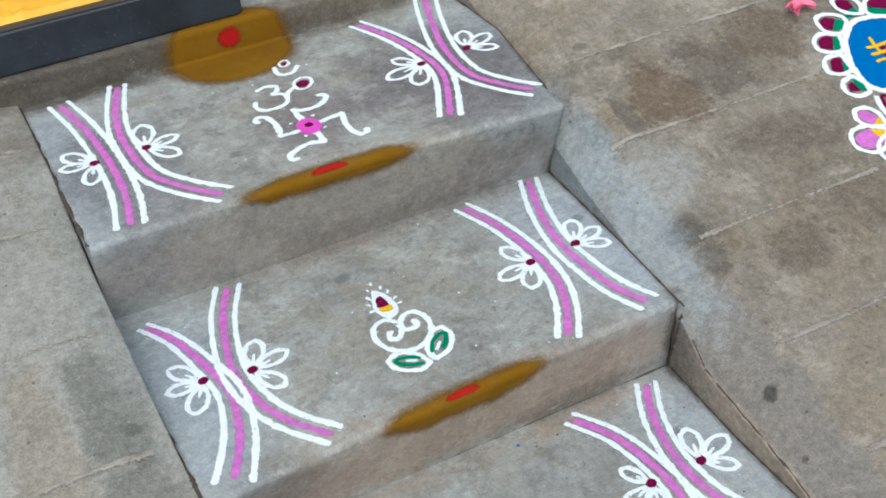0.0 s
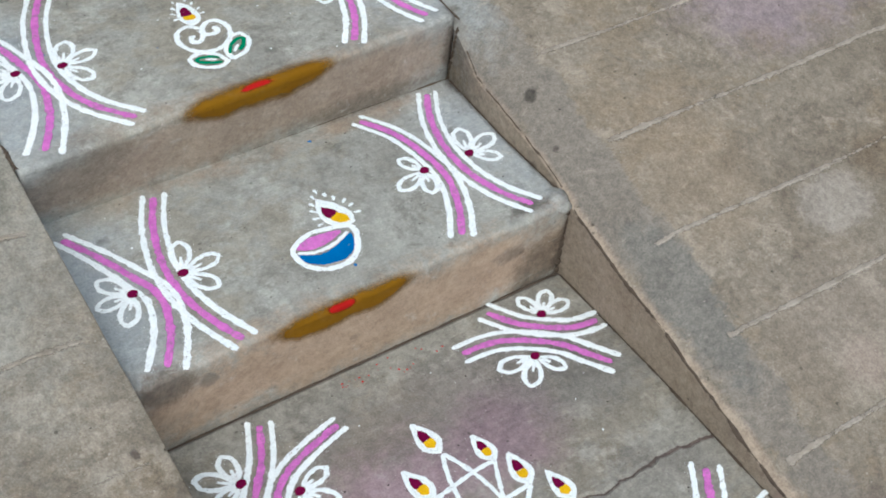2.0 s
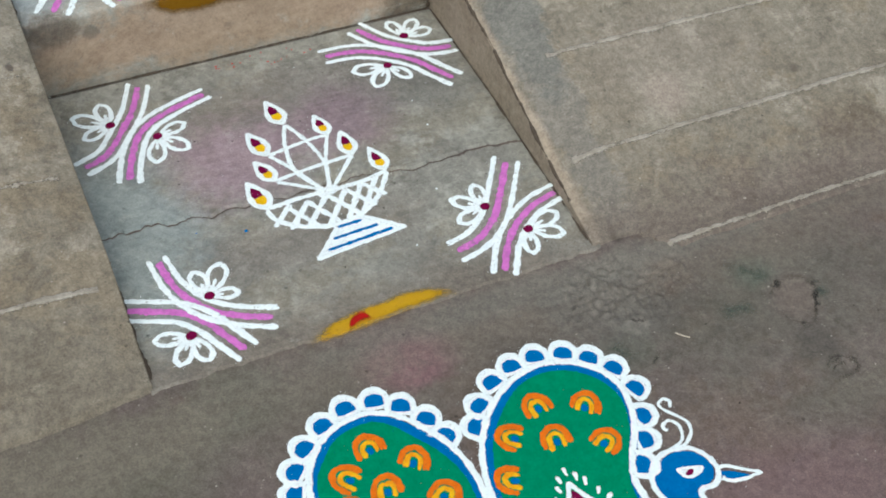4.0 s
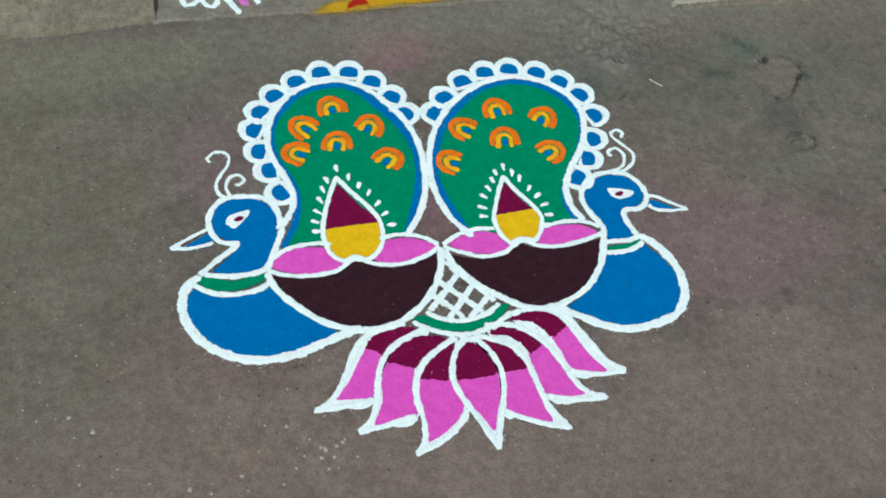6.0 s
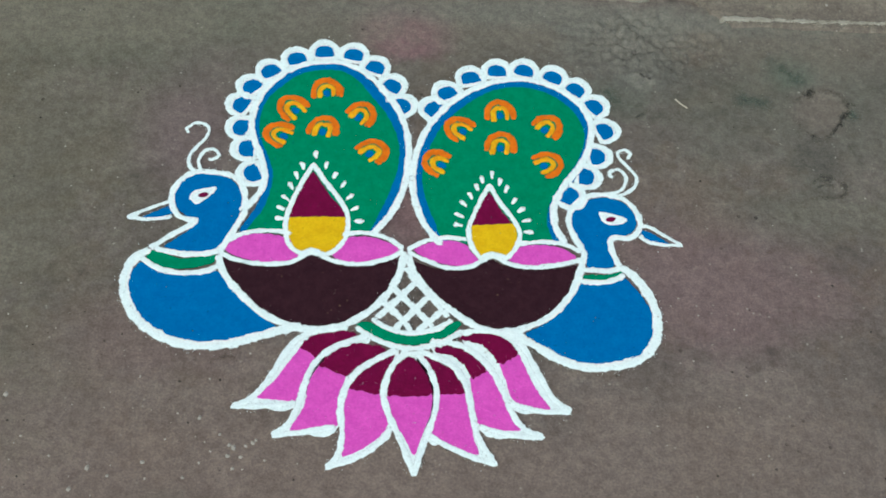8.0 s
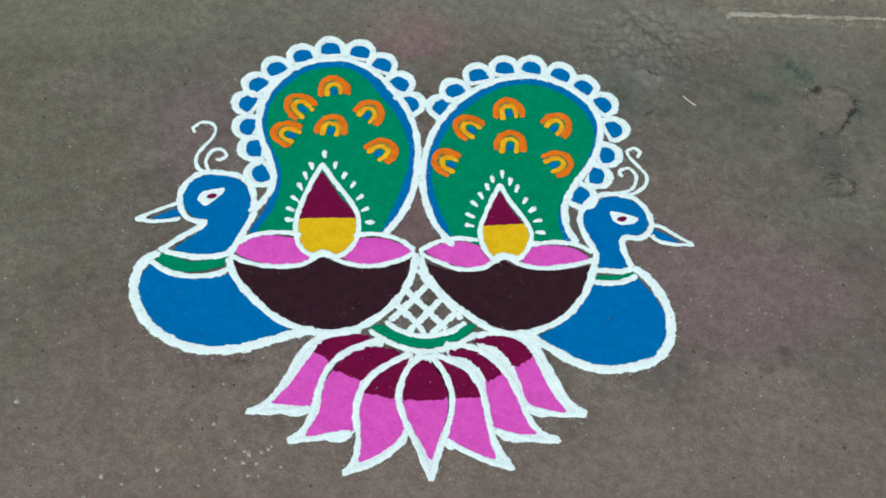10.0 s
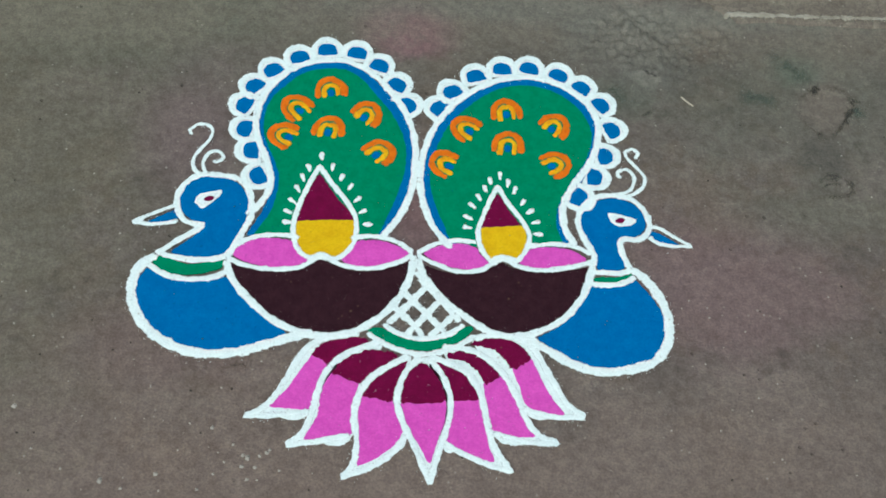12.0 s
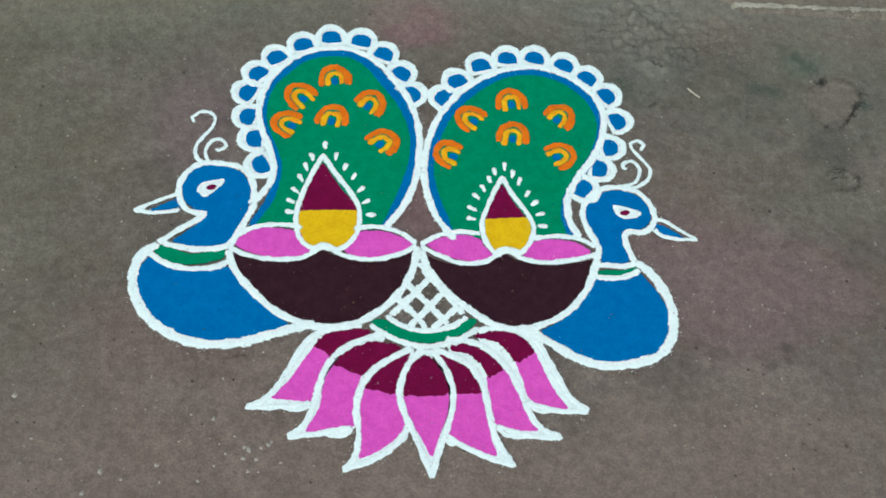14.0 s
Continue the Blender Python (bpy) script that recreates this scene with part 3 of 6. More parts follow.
wide = [-400, -120, -40, -12, -5, -2.4] + spaced(-1.2, 0.58, 110) + spaced(0.585, 1.05, 116) + spaced(1.066, 2.0, 58) + [3, 6, 14, 40, 120, 400]
deep = [-400, -120, -40, -12, -6, -3.4] + spaced(-2.2, -0.97, 88) + spaced(-0.965, -0.70, 66) + [-0.66, 0, 2, 6, 20, 80, 400]
ground = sheet("ground", [lambda y, x=x: x for x in wide], deep, yard_height, -0.6, GROUND)
tagged(ground, "grey-brown worn cement yard with faint powder stains", "ground", kind="structure")

stairs = base("stairs", 0.38, 0.4, 0, "three worn grey cement steps between two ramps", "stairs")
tagged(stairs, kind="structure")


def nosing_c(x):
    return -0.018 + 0.006 * x


def nosing_b(x):
    return 0.355 + 0.03 * x


def nosing_a(x):
    return 0.796 - 0.03 * max(0.0, (x - 0.45) / 0.35)


def step_line(front, z, low, foot, back):
    """The outline of a step from its foot up the riser, round the nosing and back over the tread."""
    r = 0.010
    pts = [(foot - front, low)] + [((foot - front) * (1 - u), low + (z - r - low) * u) for u in spaced(0.12, 1, 8)]
    pts += [(r - r * math.cos(a), z - r + r * math.sin(a)) for a in spaced(0.3, math.pi / 2, 4)]
    pts += [(r + (back - front - r) * u, z) for u in spaced(0.06, 1, 14)]
    return pts


def seam(u, y):
    """Across a step at y, from one ramp to the other, with a narrow open joint at both."""
    gap = 0.0035 + 0.0025 * noise.noise(Vector((0, y * 12, 5)))
    a, b = left_edge(y) + gap, right_edge(y) - gap
    return a + (b - a) * u


def step(front, z, low, foot, back, seed, reach=0.0):
    bm = bmesh.new()
    rows = []
    for across in spaced(0, 1, 90):
        f = front(0.8 * across)
        row = []
        for k, (y, h) in enumerate(step_line(f, z, low, foot, back)):
            x = seam(across, f + y) + reach * (1 - across)
            worn = 0.0022 * noise.noise(Vector((x * 9, h * 30, seed))) + 0.0013 * noise.noise(Vector((x * 40, h * 40, seed)))
            edge = max(0.0, 1 - abs(y) / 0.03) if h > z - 0.03 else 0.0
            chip = edge * max(0.0, noise.noise(Vector((x * 22, 0, seed + 4))) - 0.25) * 0.012
            front_face = 1.0 if h < z - 0.012 and k > 0 else 0.0
            row.append(bm.verts.new((x, f + y - worn * front_face + chip, h - chip + (0.0004 * noise.noise(Vector((x * 6, y * 6, seed))) if not front_face else 0))))
        row.append(bm.verts.new((seam(across, back) + reach * (1 - across), back, low)))
        rows.append(row)
    for a, b in zip(rows, rows[1:]):
        for i in range(len(a)):
            bm.faces.new((a[i - 1], a[i], b[i], b[i - 1]))
    bm.faces.new(rows[0]), bm.faces.new(rows[-1][::-1])
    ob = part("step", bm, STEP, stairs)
    for f in ob.data.polygons:
        f.use_smooth = len(f.vertices) == 4
    ob.matrix_parent_inverse = stairs.matrix_world.inverted()
    return ob


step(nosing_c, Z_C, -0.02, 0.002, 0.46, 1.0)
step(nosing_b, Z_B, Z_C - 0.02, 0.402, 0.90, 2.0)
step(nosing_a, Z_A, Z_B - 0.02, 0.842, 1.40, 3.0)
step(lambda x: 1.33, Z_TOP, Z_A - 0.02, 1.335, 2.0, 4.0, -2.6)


def crack(x):
    """The line of the break across the landing."""
    return -0.389 - 0.050 * x + 0.016 * noise.noise(Vector((x * 8, 0, 3))) + 0.009 * noise.noise(Vector((x * 30, 0, 6))) + 0.004 * noise.noise(Vector((x * 90, 0, 6))) + 0.002 * noise.noise(Vector((x * 260, 0, 6)))


def landing_piece(near, far):
    bm = bmesh.new()
    rows = []
    for across in spaced(0, 1, 240):
        x = seam(across, -0.3)
        a, b = near(x), far(x)
        row = [bm.verts.new((x, a, -0.05)), bm.verts.new((x, a, -0.003))]
        row += [bm.verts.new((x, a + (b - a) * u, 0.0 + ripple(x, a + (b - a) * u, 1, 0.2, 0.0005))) for u in [0.012] + spaced(0.06, 0.94, 14) + [0.988]]
        row += [bm.verts.new((x, b, -0.003)), bm.verts.new((x, b, -0.05))]
        rows.append(row)
    for a, b in zip(rows, rows[1:]):
        for i in range(len(a)):
            bm.faces.new((a[i - 1], a[i], b[i], b[i - 1]))
    bm.faces.new(rows[0]), bm.faces.new(rows[-1][::-1])
    ob = part("landing_slab", bm, SLAB, stairs)
    ob.matrix_parent_inverse = stairs.matrix_world.inverted()


def landing_front(x):
    return -0.722 + 0.006 * noise.noise(Vector((x * 14, 1, 3))) + 0.004 * noise.noise(Vector((x * 50, 1, 3)))


landing_piece(landing_front, lambda x: crack(x) - 0.0017 - 0.0038 * abs(noise.noise(Vector((x * 30, 4, 1)))) - 0.004 * max(0.0, (x - 0.6) / 0.17))
landing_piece(lambda x: crack(x) + 0.0012 + 0.002 * abs(noise.noise(Vector((x * 60, 8, 1)))), lambda x: -0.0028 + 0.0015 * noise.noise(Vector((x * 20, 2, 2))))


def ramp_piece(name, near_edge, far_x, z0, label, round_off, cap, toe, ledge):
    n = 90
    xs = [lambda y, u=u: near_edge(y) + (far_x - near_edge(y)) * u ** 1.6 for u in spaced(0, 1, n)]

    def top(x, y):
        u = abs(x - near_edge(y))
        slope = z0 + SLOPE * y
        rubbed = max(0.0, 1 - u / 0.10) ** 1.7 * (round_off(y) + 0.005 * noise.noise(Vector((x, y * 9, 3))) + 0.003 * noise.noise(Vector((x, y * 40, 3)))) * min(1.0, max(0.0, slope / 0.03))
        # the mortar along the steps lies a little lower than the slabs
        edge = 0.105 + 0.012 * noise.noise(Vector((y * 7, 2, 8)))
        lower = ledge * min(1.0, max(0.0, (edge - u) / 0.008)) * min(1.0, max(0.0, slope / 0.05))
        z = max(0.0005, min(cap, slope) - lower - rubbed) + (ripple(x, y, 0, 0.3, 0.003) + ripple(x, y, 4, 0.07, 0.0012)) * min(1.0, max(0.1, slope / 0.05))
        return z - max(0.0, toe(x) - y) * 2.0


    ob = sheet(name, xs, spaced(-0.80, -0.64, 48) + spaced(-0.625, 1.9, 190), top, -0.3, RAMP)
    tagged(ob, label, "ramp", kind="structure")
    return ob, top


def right_toe(x):
    return -0.768 + 0.055 * min(1.0, max(0.0, (0.90 - x) / 0.06)) + 0.006 * noise.noise(Vector((x * 13, 5, 2))) + 0.003 * noise.noise(Vector((x * 50, 5, 2)))


def left_toe(x):
    return -0.716 + 0.09 * (x + 0.02) * (x > -0.4) - 0.034 * (x <= -0.4) + 0.007 * noise.noise(Vector((x * 11, 7, 2))) + 0.004 * noise.noise(Vector((x * 45, 7, 2)))


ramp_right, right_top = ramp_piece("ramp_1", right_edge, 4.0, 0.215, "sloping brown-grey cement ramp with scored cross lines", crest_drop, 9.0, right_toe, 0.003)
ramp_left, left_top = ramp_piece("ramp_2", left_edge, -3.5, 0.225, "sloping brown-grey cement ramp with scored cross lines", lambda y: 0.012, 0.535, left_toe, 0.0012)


def ridge_material():
    n = Nodes("ridge_cement", 0.92)
    c = n.mix(n.ramp(n.noise(26, 6, 0.7), 0.3, 0.7), (0.225, 0.205, 0.165), (0.38, 0.355, 0.30))
    m = n.done(c, n.noise(120, 5, 0.7), 0.003)
    return thinned(n, m, n.noise(95, 8, 0.85), 0.5, 3.4, 0.25, 0.75)


RIDGE = ridge_material()


def ridge(ramp, top, x0, x1, y, seed, width=0.0065):
    """A rough line of raised cement across a ramp, broken where feet have worn it."""
    bm = bmesh.new()
    lay = bm.verts.layers.float.new("cover")
    rows = []
    n = max(20, int(abs(x1 - x0) / 0.006))
    for x in spaced(x0, x1, n):
        yy = y + 0.005 * noise.noise(Vector((x * 3, seed, 0)))
        strength = min(1.0, max(0.0, 0.78 + 0.9 * noise.noise(Vector((x * 4, seed, 7))) + 0.4 * noise.noise(Vector((x * 23, seed, 8)))))
        w = width * (0.35 + 0.65 * strength) * (0.8 + 0.5 * noise.noise(Vector((x * 50, seed, 2))))
        h = 0.0042 * strength * (0.8 + 0.6 * noise.noise(Vector((x * 70, seed, 9)))) - 0.0012
        z = top(x, yy)
        rows.append([bm.verts.new((x, yy + v, z + k)) for v, k in ((-w * 1.6, 0.0006 - SLOPE * w), (-w * 0.5, h + 0.001), (w * 0.5, h + 0.001), (w * 1.6, 0.0006 + SLOPE * w))])
        for v, c in zip(rows[-1], (0.0, 0.4 + 0.6 * strength, 0.4 + 0.6 * strength, 0.0)):
            v[lay] = c
    for a, b in zip(rows, rows[1:]):
        for i in range(3):
            bm.faces.new((a[i], b[i], b[i + 1], a[i + 1]))
        bm.faces.new((a[3], b[3], b[0], a[0]))
    bm.faces.new(rows[0]), bm.faces.new(rows[-1][::-1])
    part("ridge", bm, RIDGE, ramp)


for k, y in enumerate((0.935, 0.718, 0.478, 0.249, 0.04, -0.162, -0.350, -0.553, -0.757)):
    ridge(ramp_right, right_top, (0.94, 0.88, 0.90, 0.88, 0.89, 0.845, 0.85, 0.80, 0.87)[k], (2.6, 1.38, 1.30, 2.6, 2.6, 2.6, 2.6, 2.6, 2.6)[k], y, 3.1 + k)
for k, y in enumerate((1.14, 0.926, 0.695, 0.469, 0.26, 0.06, -0.142, -0.345, -0.545)):
    ridge(ramp_left, left_top, left_edge(y) - 0.03, -2.5, y, 31.7 + k)


def soil_shade_material():
    n = Nodes("soil", 0.95)
    return n.done(n.mix(n.noise(60, 5, 0.7), (0.045, 0.036, 0.028), (0.13, 0.105, 0.08)), n.noise(200, 4, 0.7), 0.003)


SOIL_SHADE = soil_shade_material()


def soil_shade_line(places, width, seed, label):
    """Dirt caught along a joint, and the shade line of a ramp's crest: a low broken rope. places: a function from 0..1
    to a point on the joint.
    """
    bm = bmesh.new()
    rows = []
    count = 320
    for i in range(count + 1):
        p, q = Vector(places(i / count)), Vector(places(min(1.0, (i + 1) / count)))
        t = Vector(places(min(1.0, i / count + 0.01))) - Vector(places(max(0.0, i / count - 0.01)))
        side, lift = Vector((-t.y, t.x, 0)), Vector((0, 0, 1))
        if side.length < 0.1 * t.length:
            side, lift = Vector((1, 0, 0)), Vector((0, -1, 0))
        side.normalize()
        w = width * max(0.06, 0.55 + 0.9 * noise.noise(Vector((i * 0.045, seed, 1))) + 0.4 * noise.noise(Vector((i * 0.25, seed, 4))))
        rows.append([bm.verts.new(p + side * w * k + lift * h * w) for k, h in ((-1, -0.25), (-0.4, 0.4), (0.4, 0.4), (1, -0.25))])
    for a, b in zip(rows, rows[1:]):
        for k in range(3):
            bm.faces.new((a[k], b[k], b[k + 1], a[k + 1]))
    return tagged(part("soil_shade_line", bm, SOIL_SHADE), label, "soil", kind="stuff")


soil_shade_line(lambda u: (0.0 + 0.77 * u, -0.002, 0.0005), 0.0032, 1.0, "dark soil caught along the foot of the lowest step")
soil_shade_line(lambda u: (-0.03 + 0.82 * u, 0.399, Z_C), 0.0035, 2.0, "dark soil caught along the foot of the middle step")
soil_shade_line(lambda u: (-0.04 + 0.84 * u, 0.839, Z_B), 0.004, 3.0, "dark soil caught along the foot of the top step")
for z, a, b, k in ((Z_A, 0.80, 1.32, 4.0), (Z_B, 0.36, 0.83, 5.0), (Z_C, -0.01, 0.39, 6.0), (0.0, -0.70, -0.01, 7.0)):
    soil_shade_line(lambda u, z=z, a=a, b=b: (left_edge(a + (b - a) * u) + 0.002, a + (b - a) * u, z + 0.0005), 0.0055, k, "dark soil in the joint beside a ramp")
    soil_shade_line(lambda u, z=z, a=a, b=b: (right_edge(a + (b - a) * u) - 0.002, a + (b - a) * u, z + 0.0005), 0.0032, k + 20, "dark soil in the joint beside a ramp")


# dark strips that stand for the shadow line along the ramp's crest
soil_shade_line(lambda u: (right_edge(-0.62 + 0.60 * u) + 0.002, -0.62 + 0.60 * u, right_top(right_edge(-0.62 + 0.60 * u) + 0.002, -0.62 + 0.60 * u)), 0.0052, 41.0, "dark strip in place of the shade along the rubbed edge of a ramp")
soil_shade_line(lambda u: (right_edge(0.02 + 0.32 * u) + 0.004, 0.02 + 0.32 * u, right_top(right_edge(0.02 + 0.32 * u) + 0.004, 0.02 + 0.32 * u)), 0.0028, 42.0, "dark strip in place of the shade along the rubbed edge of a ramp")


# dark crack lines in the upright corners of the risers
soil_shade_line(lambda u: (0.772, -0.012 + 0.012 * (1 - u), 0.165 * u), 0.0065, 51.0, "dark crack line in the corner of the lowest riser")
soil_shade_line(lambda u: (0.784, 0.366 + 0.030 * (1 - u), Z_C + 0.135 * u), 0.0045, 52.0, "dark crack line in the corner of the middle riser")


def corner_lump():
    """A worn lump of mortar where the lowest step meets the ramp."""
    bm = bmesh.new()
    bmesh.ops.create_icosphere(bm, subdivisions=4, radius=1)
    for v in bm.verts:
        n = 1 + 0.16 * noise.noise(v.co * 1.7)
        v.co = Vector((0.762 + 0.024 * v.co.x * n, 0.012 + 0.030 * v.co.y * n, Z_C - 0.012 + 0.021 * v.co.z * n))
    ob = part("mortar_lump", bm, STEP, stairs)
    ob.matrix_parent_inverse = stairs.matrix_world.inverted()
    for f in ob.data.polygons:
        f.use_smooth = True


corner_lump()


def house_wall():
    bm = bmesh.new()
    bmesh.ops.create_cube(bm, size=1)
    bmesh.ops.scale(bm, vec=(9.0, 0.23, 3.6), verts=bm.verts)
    bmesh.ops.bevel(bm, geom=bm.edges[:], offset=0.01, segments=2, affect="EDGES")
    bmesh.ops.translate(bm, vec=(0.3, 2.0, 1.6), verts=bm.verts)
    return tagged(part("wall_north", bm, PLASTER), "plain cream plastered house wall behind the steps", "wall", kind="structure")


house_wall()


def threshold():
    t = base("door_threshold", 0.1, 1.45, Z_TOP, "black stone door threshold with a yellow painted top", "threshold")
    bm = bmesh.new()
    bmesh.ops.create_cube(bm, size=1)
    bmesh.ops.scale(bm, vec=(1.0, 0.40, 0.088), verts=bm.verts)
    bmesh.ops.bevel(bm, geom=bm.edges[:], offset=0.006, segments=3, affect="EDGES")
    bmesh.ops.translate(bm, vec=(-0.183, 0.09, 0.044), verts=bm.verts)
    part("stone_edge", bm, BLACK_STONE, t, "black polished stone edge")
    bm = bmesh.new()
    n, m = 70, 30
    g = [[bm.verts.new((-0.68 + 0.985 * i / n, -0.078 + 0.35 * j / m,
                        0.098 + (0.004 * (1 if (rough(i * 1.3, j * 1.1 + 2.0 * math.sin(i * 0.5), 3.0, 4) > 0.08) else 0) if 0 < j < m and 0 < i < n else -0.011)))
          for i in range(n + 1)] for j in range(m + 1)]
    for a, b in zip(g, g[1:]):
        for i in range(n):
            bm.faces.new((a[i], a[i + 1], b[i + 1], b[i]))
    part("painted_top", bm, YELLOW_PAINT, t, "bright yellow painted relief top")


threshold()


# ---- turmeric marks on the nosings ----
def mark(front, z, foot, low, x0, x1, back, down, material, label, dab, skew=0.0):
    """A spindle of turmeric rubbed over a nosing, with a dab of red in its middle."""
    thing = base("turmeric_mark", (x0 + x1) / 2, front((x0 + x1) / 2), z, label, "turmeric mark", "turmeric marks on the steps")

    def on(x, s, lift):
        """A point s metres from the nosing's edge: back over the tread where s > 0, down the riser where s < 0."""
        f = front(x)
        if s > 0.006:
            return (x, f + s, z + lift)
        if s < -0.006:
            u = -s
            return (x, f + (foot - f) * u / (z - low) - lift - 0.0028, z - u)
        return (x, f + 0.003 + s * 0.5 - lift * 0.7, z - 0.003 + s * 0.5 + lift * 0.7)

    def spindle(a, b, up, fall, lift, seed):
        bm = bmesh.new()
        rows, cover = [], []
        for u in spaced(-1, 1, 70):
            x = (a + b) / 2 + (b - a) / 2 * u
            w = math.sqrt(max(0.0, 1 - abs(u) ** 2.2))
            hi = up * w * (1 + 0.15 * noise.noise(Vector((x * 28, seed, 0)))) + 0.001 + skew * u * w
            lo = -fall * w * (1 + 0.25 * noise.noise(Vector((x * 24, seed, 5)))) - 0.001 + skew * u * w
            rows.append([bm.verts.new(on(x, lo + (hi - lo) * v, (lift if 0 < v < 1 else 0.0003))) for v in spaced(0, 1, 12)])
            cover += [min(1.0, 2.4 * min(v, 1 - v)) * min(1.0, 2.4 * (1 - abs(u))) for v in spaced(0, 1, 12)]
        for p, q in zip(rows, rows[1:]):
            for i in range(12):
                bm.faces.new((p[i], p[i + 1], q[i + 1], q[i]))
        return bm, cover

    for name, (bm, cover), mat, text in (("paste", spindle(x0, x1, back, down, 0.0018, z * 9), material, ""),
                                ("red_dab", spindle(dab[0], dab[1], dab[2], dab[3], 0.0027, z * 5 + 3), KUMKUM, "bright red powder dab")):
        ob = part(name, bm, mat, thing, text)
        covered(ob, cover)
        for f in ob.data.polygons:
            f.use_smooth = True
        ob.matrix_parent_inverse = thing.matrix_world.inverted()


mark(nosing_a, Z_A, 0.842, Z_B, 0.18, 0.555, 0.036, 0.046, TURMERIC, "ochre turmeric smear with red dab on the top step edge", (0.33, 0.405, 0.017, 0.003))
mark(nosing_b, Z_B, 0.402, Z_C, 0.215, 0.555, 0.032, 0.056, TURMERIC, "ochre turmeric smear with red dab on the middle step edge", (0.345, 0.415, 0.011, 0.006))
mark(nosing_c, Z_C, 0.002, 0.0, 0.185, 0.475, 0.018, 0.056, TURMERIC, "ochre turmeric smear with red dab on the lowest step edge", (0.295, 0.35, 0.002, 0.018))
mark(lambda x: -0.742 + 0.03 * x, 0.002, -0.742, -0.3, 0.235, 0.50, 0.042, 0.0, TURMERIC_NEW, "bright yellow turmeric smear with red dab at the landing edge", (0.305, 0.350, 0.032, -0.010), 0.006)


def round_mark():
    thing = base("turmeric_mark", 0.37, 1.30, Z_A, "round ochre turmeric patch with red dab below the threshold", "turmeric mark", "turmeric marks on the steps")
    bm = bmesh.new()
    # the patch lies on the tread and runs up over the low riser
    grid = []
    for v in spaced(-1, 1, 26):
        line = []
        for u in spaced(-1, 1, 30):
            span = math.sqrt(max(0.0, 1 - v * v)) * (1 + 0.12 * noise.noise(Vector((u * 2, v * 3, 8))))
            x, s = 0.150 * u * span, 0.150 * v + 0.015
            if s < 0.02:
                line.append((x, s + 0.01, 0.0015))
            elif s < 0.02 + (Z_TOP - Z_A):
                line.append((x, 0.024, 0.0015 + s - 0.02))
            else:
                line.append((x, 0.024 + s - 0.02 - (Z_TOP - Z_A), Z_TOP - Z_A + 0.0015))
        grid.append([bm.verts.new(p) for p in line])
    for p, q in zip(grid, grid[1:]):
        for i in range(30):
            bm.faces.new((p[i], p[i + 1], q[i + 1], q[i]))
    ob = part("paste", bm, TURMERIC, thing)
    covered(ob, [max(0.0, min(1.0, 3.2 * (1 - math.sqrt(u * u * (1 - v * v) + v * v)))) for v in spaced(-1, 1, 26) for u in spaced(-1, 1, 30)])
    for f in ob.data.polygons:
        f.use_smooth = True
    bm = bmesh.new()
    rings = [[bm.verts.new((0.028 * k / 4 * math.cos(a), 0.026 * k / 4 * math.sin(a), 0.002)) for a in spaced(0, math.tau * 23 / 24, 23)] for k in range(1, 5)]
    for p, q in zip(rings, rings[1:]):
        for i in range(24):
            bm.faces.new((p[i - 1], p[i], q[i], q[i - 1]))
    bm.faces.new(rings[0])
    ob = part("red_dab", bm, KUMKUM, thing, "bright red powder dab")
    covered(ob, [1.0] * 24 + [0.9] * 24 + [0.55] * 24 + [0.0] * 24)
    ob.matrix_local = pose(0.005, 0.0225, 0.035, 90)


round_mark()


# ---- corner motifs: two bent bands back to back, with a flower at each ----
def band(thing, middle, gap0, gap1, line=1.2, fill=1.45):
    """Two white lines beside a pink stripe. gap: half the way between the white lines at each end."""
    mid = curve(middle, False, 2.0)
    n = len(mid)
    sides = ([], [])
    for i, q in enumerate(mid):
        t = (mid[min(n - 1, i + 1)] - mid[max(0, i - 1)]).normalized()
        g = gap0 + (gap1 - gap0) * i / (n - 1)
        for k, s in enumerate((1, -1)):
            sides[k].append(q + Vector((-t.y, t.x)) * g * s + t * 0.5 * rough(q.x, q.y, 5, k))
    for line_pts in sides:
        line_pts.insert(0, line_pts[0] + (line_pts[0] - line_pts[1]).normalized() * 0.9)
        line_pts.append(line_pts[-1] + (line_pts[-1] - line_pts[-2]).normalized() * 0.9)
    ob = drawn("band", WHITE, thing, sides, width=line, height=0.20, ends=(0.9, 1.15))
    drawn("pink_stripe", PINK, ob, (middle,), width=fill, height=0.16, label="pink powder stripe")


def flower(thing, c, tips, width=0.52):
    bm = bmesh.new()
    c = Vector(c)
    for t in tips:
        a = Vector(t) - c
        s = Vector((-a.y, a.x)) * width / 2
        loop = [c + a * 0.16 - s * 0.15, c + a * 0.48 - s * 0.72, c + a * 0.80 - s * 0.66, c + a * 0.97, c + a * 0.80 + s * 0.66, c + a * 0.48 + s * 0.72, c + a * 0.16 + s * 0.15]
        stroke(bm, loop, 1.0, True, 0.20)
        stroke(bm, [c + a * 0.15, c + a * 0.52], 0.75, False, 0.205, (1.3, 0.7))
    ob = part("flower", bm, WHITE, thing)
    field("flower_dot", MAROON, ob, ring(c, 0.85, 0.75, 20, 8), 0.42, "dark red dot")


def motif(x, y, z, bands, flowers, label):
    thing = base("corner_motif", x, y, z, label, "powder drawing", "corner motifs")
    for b in bands:
        band(thing, *b)
    for f in flowers:
        flower(thing, *f)


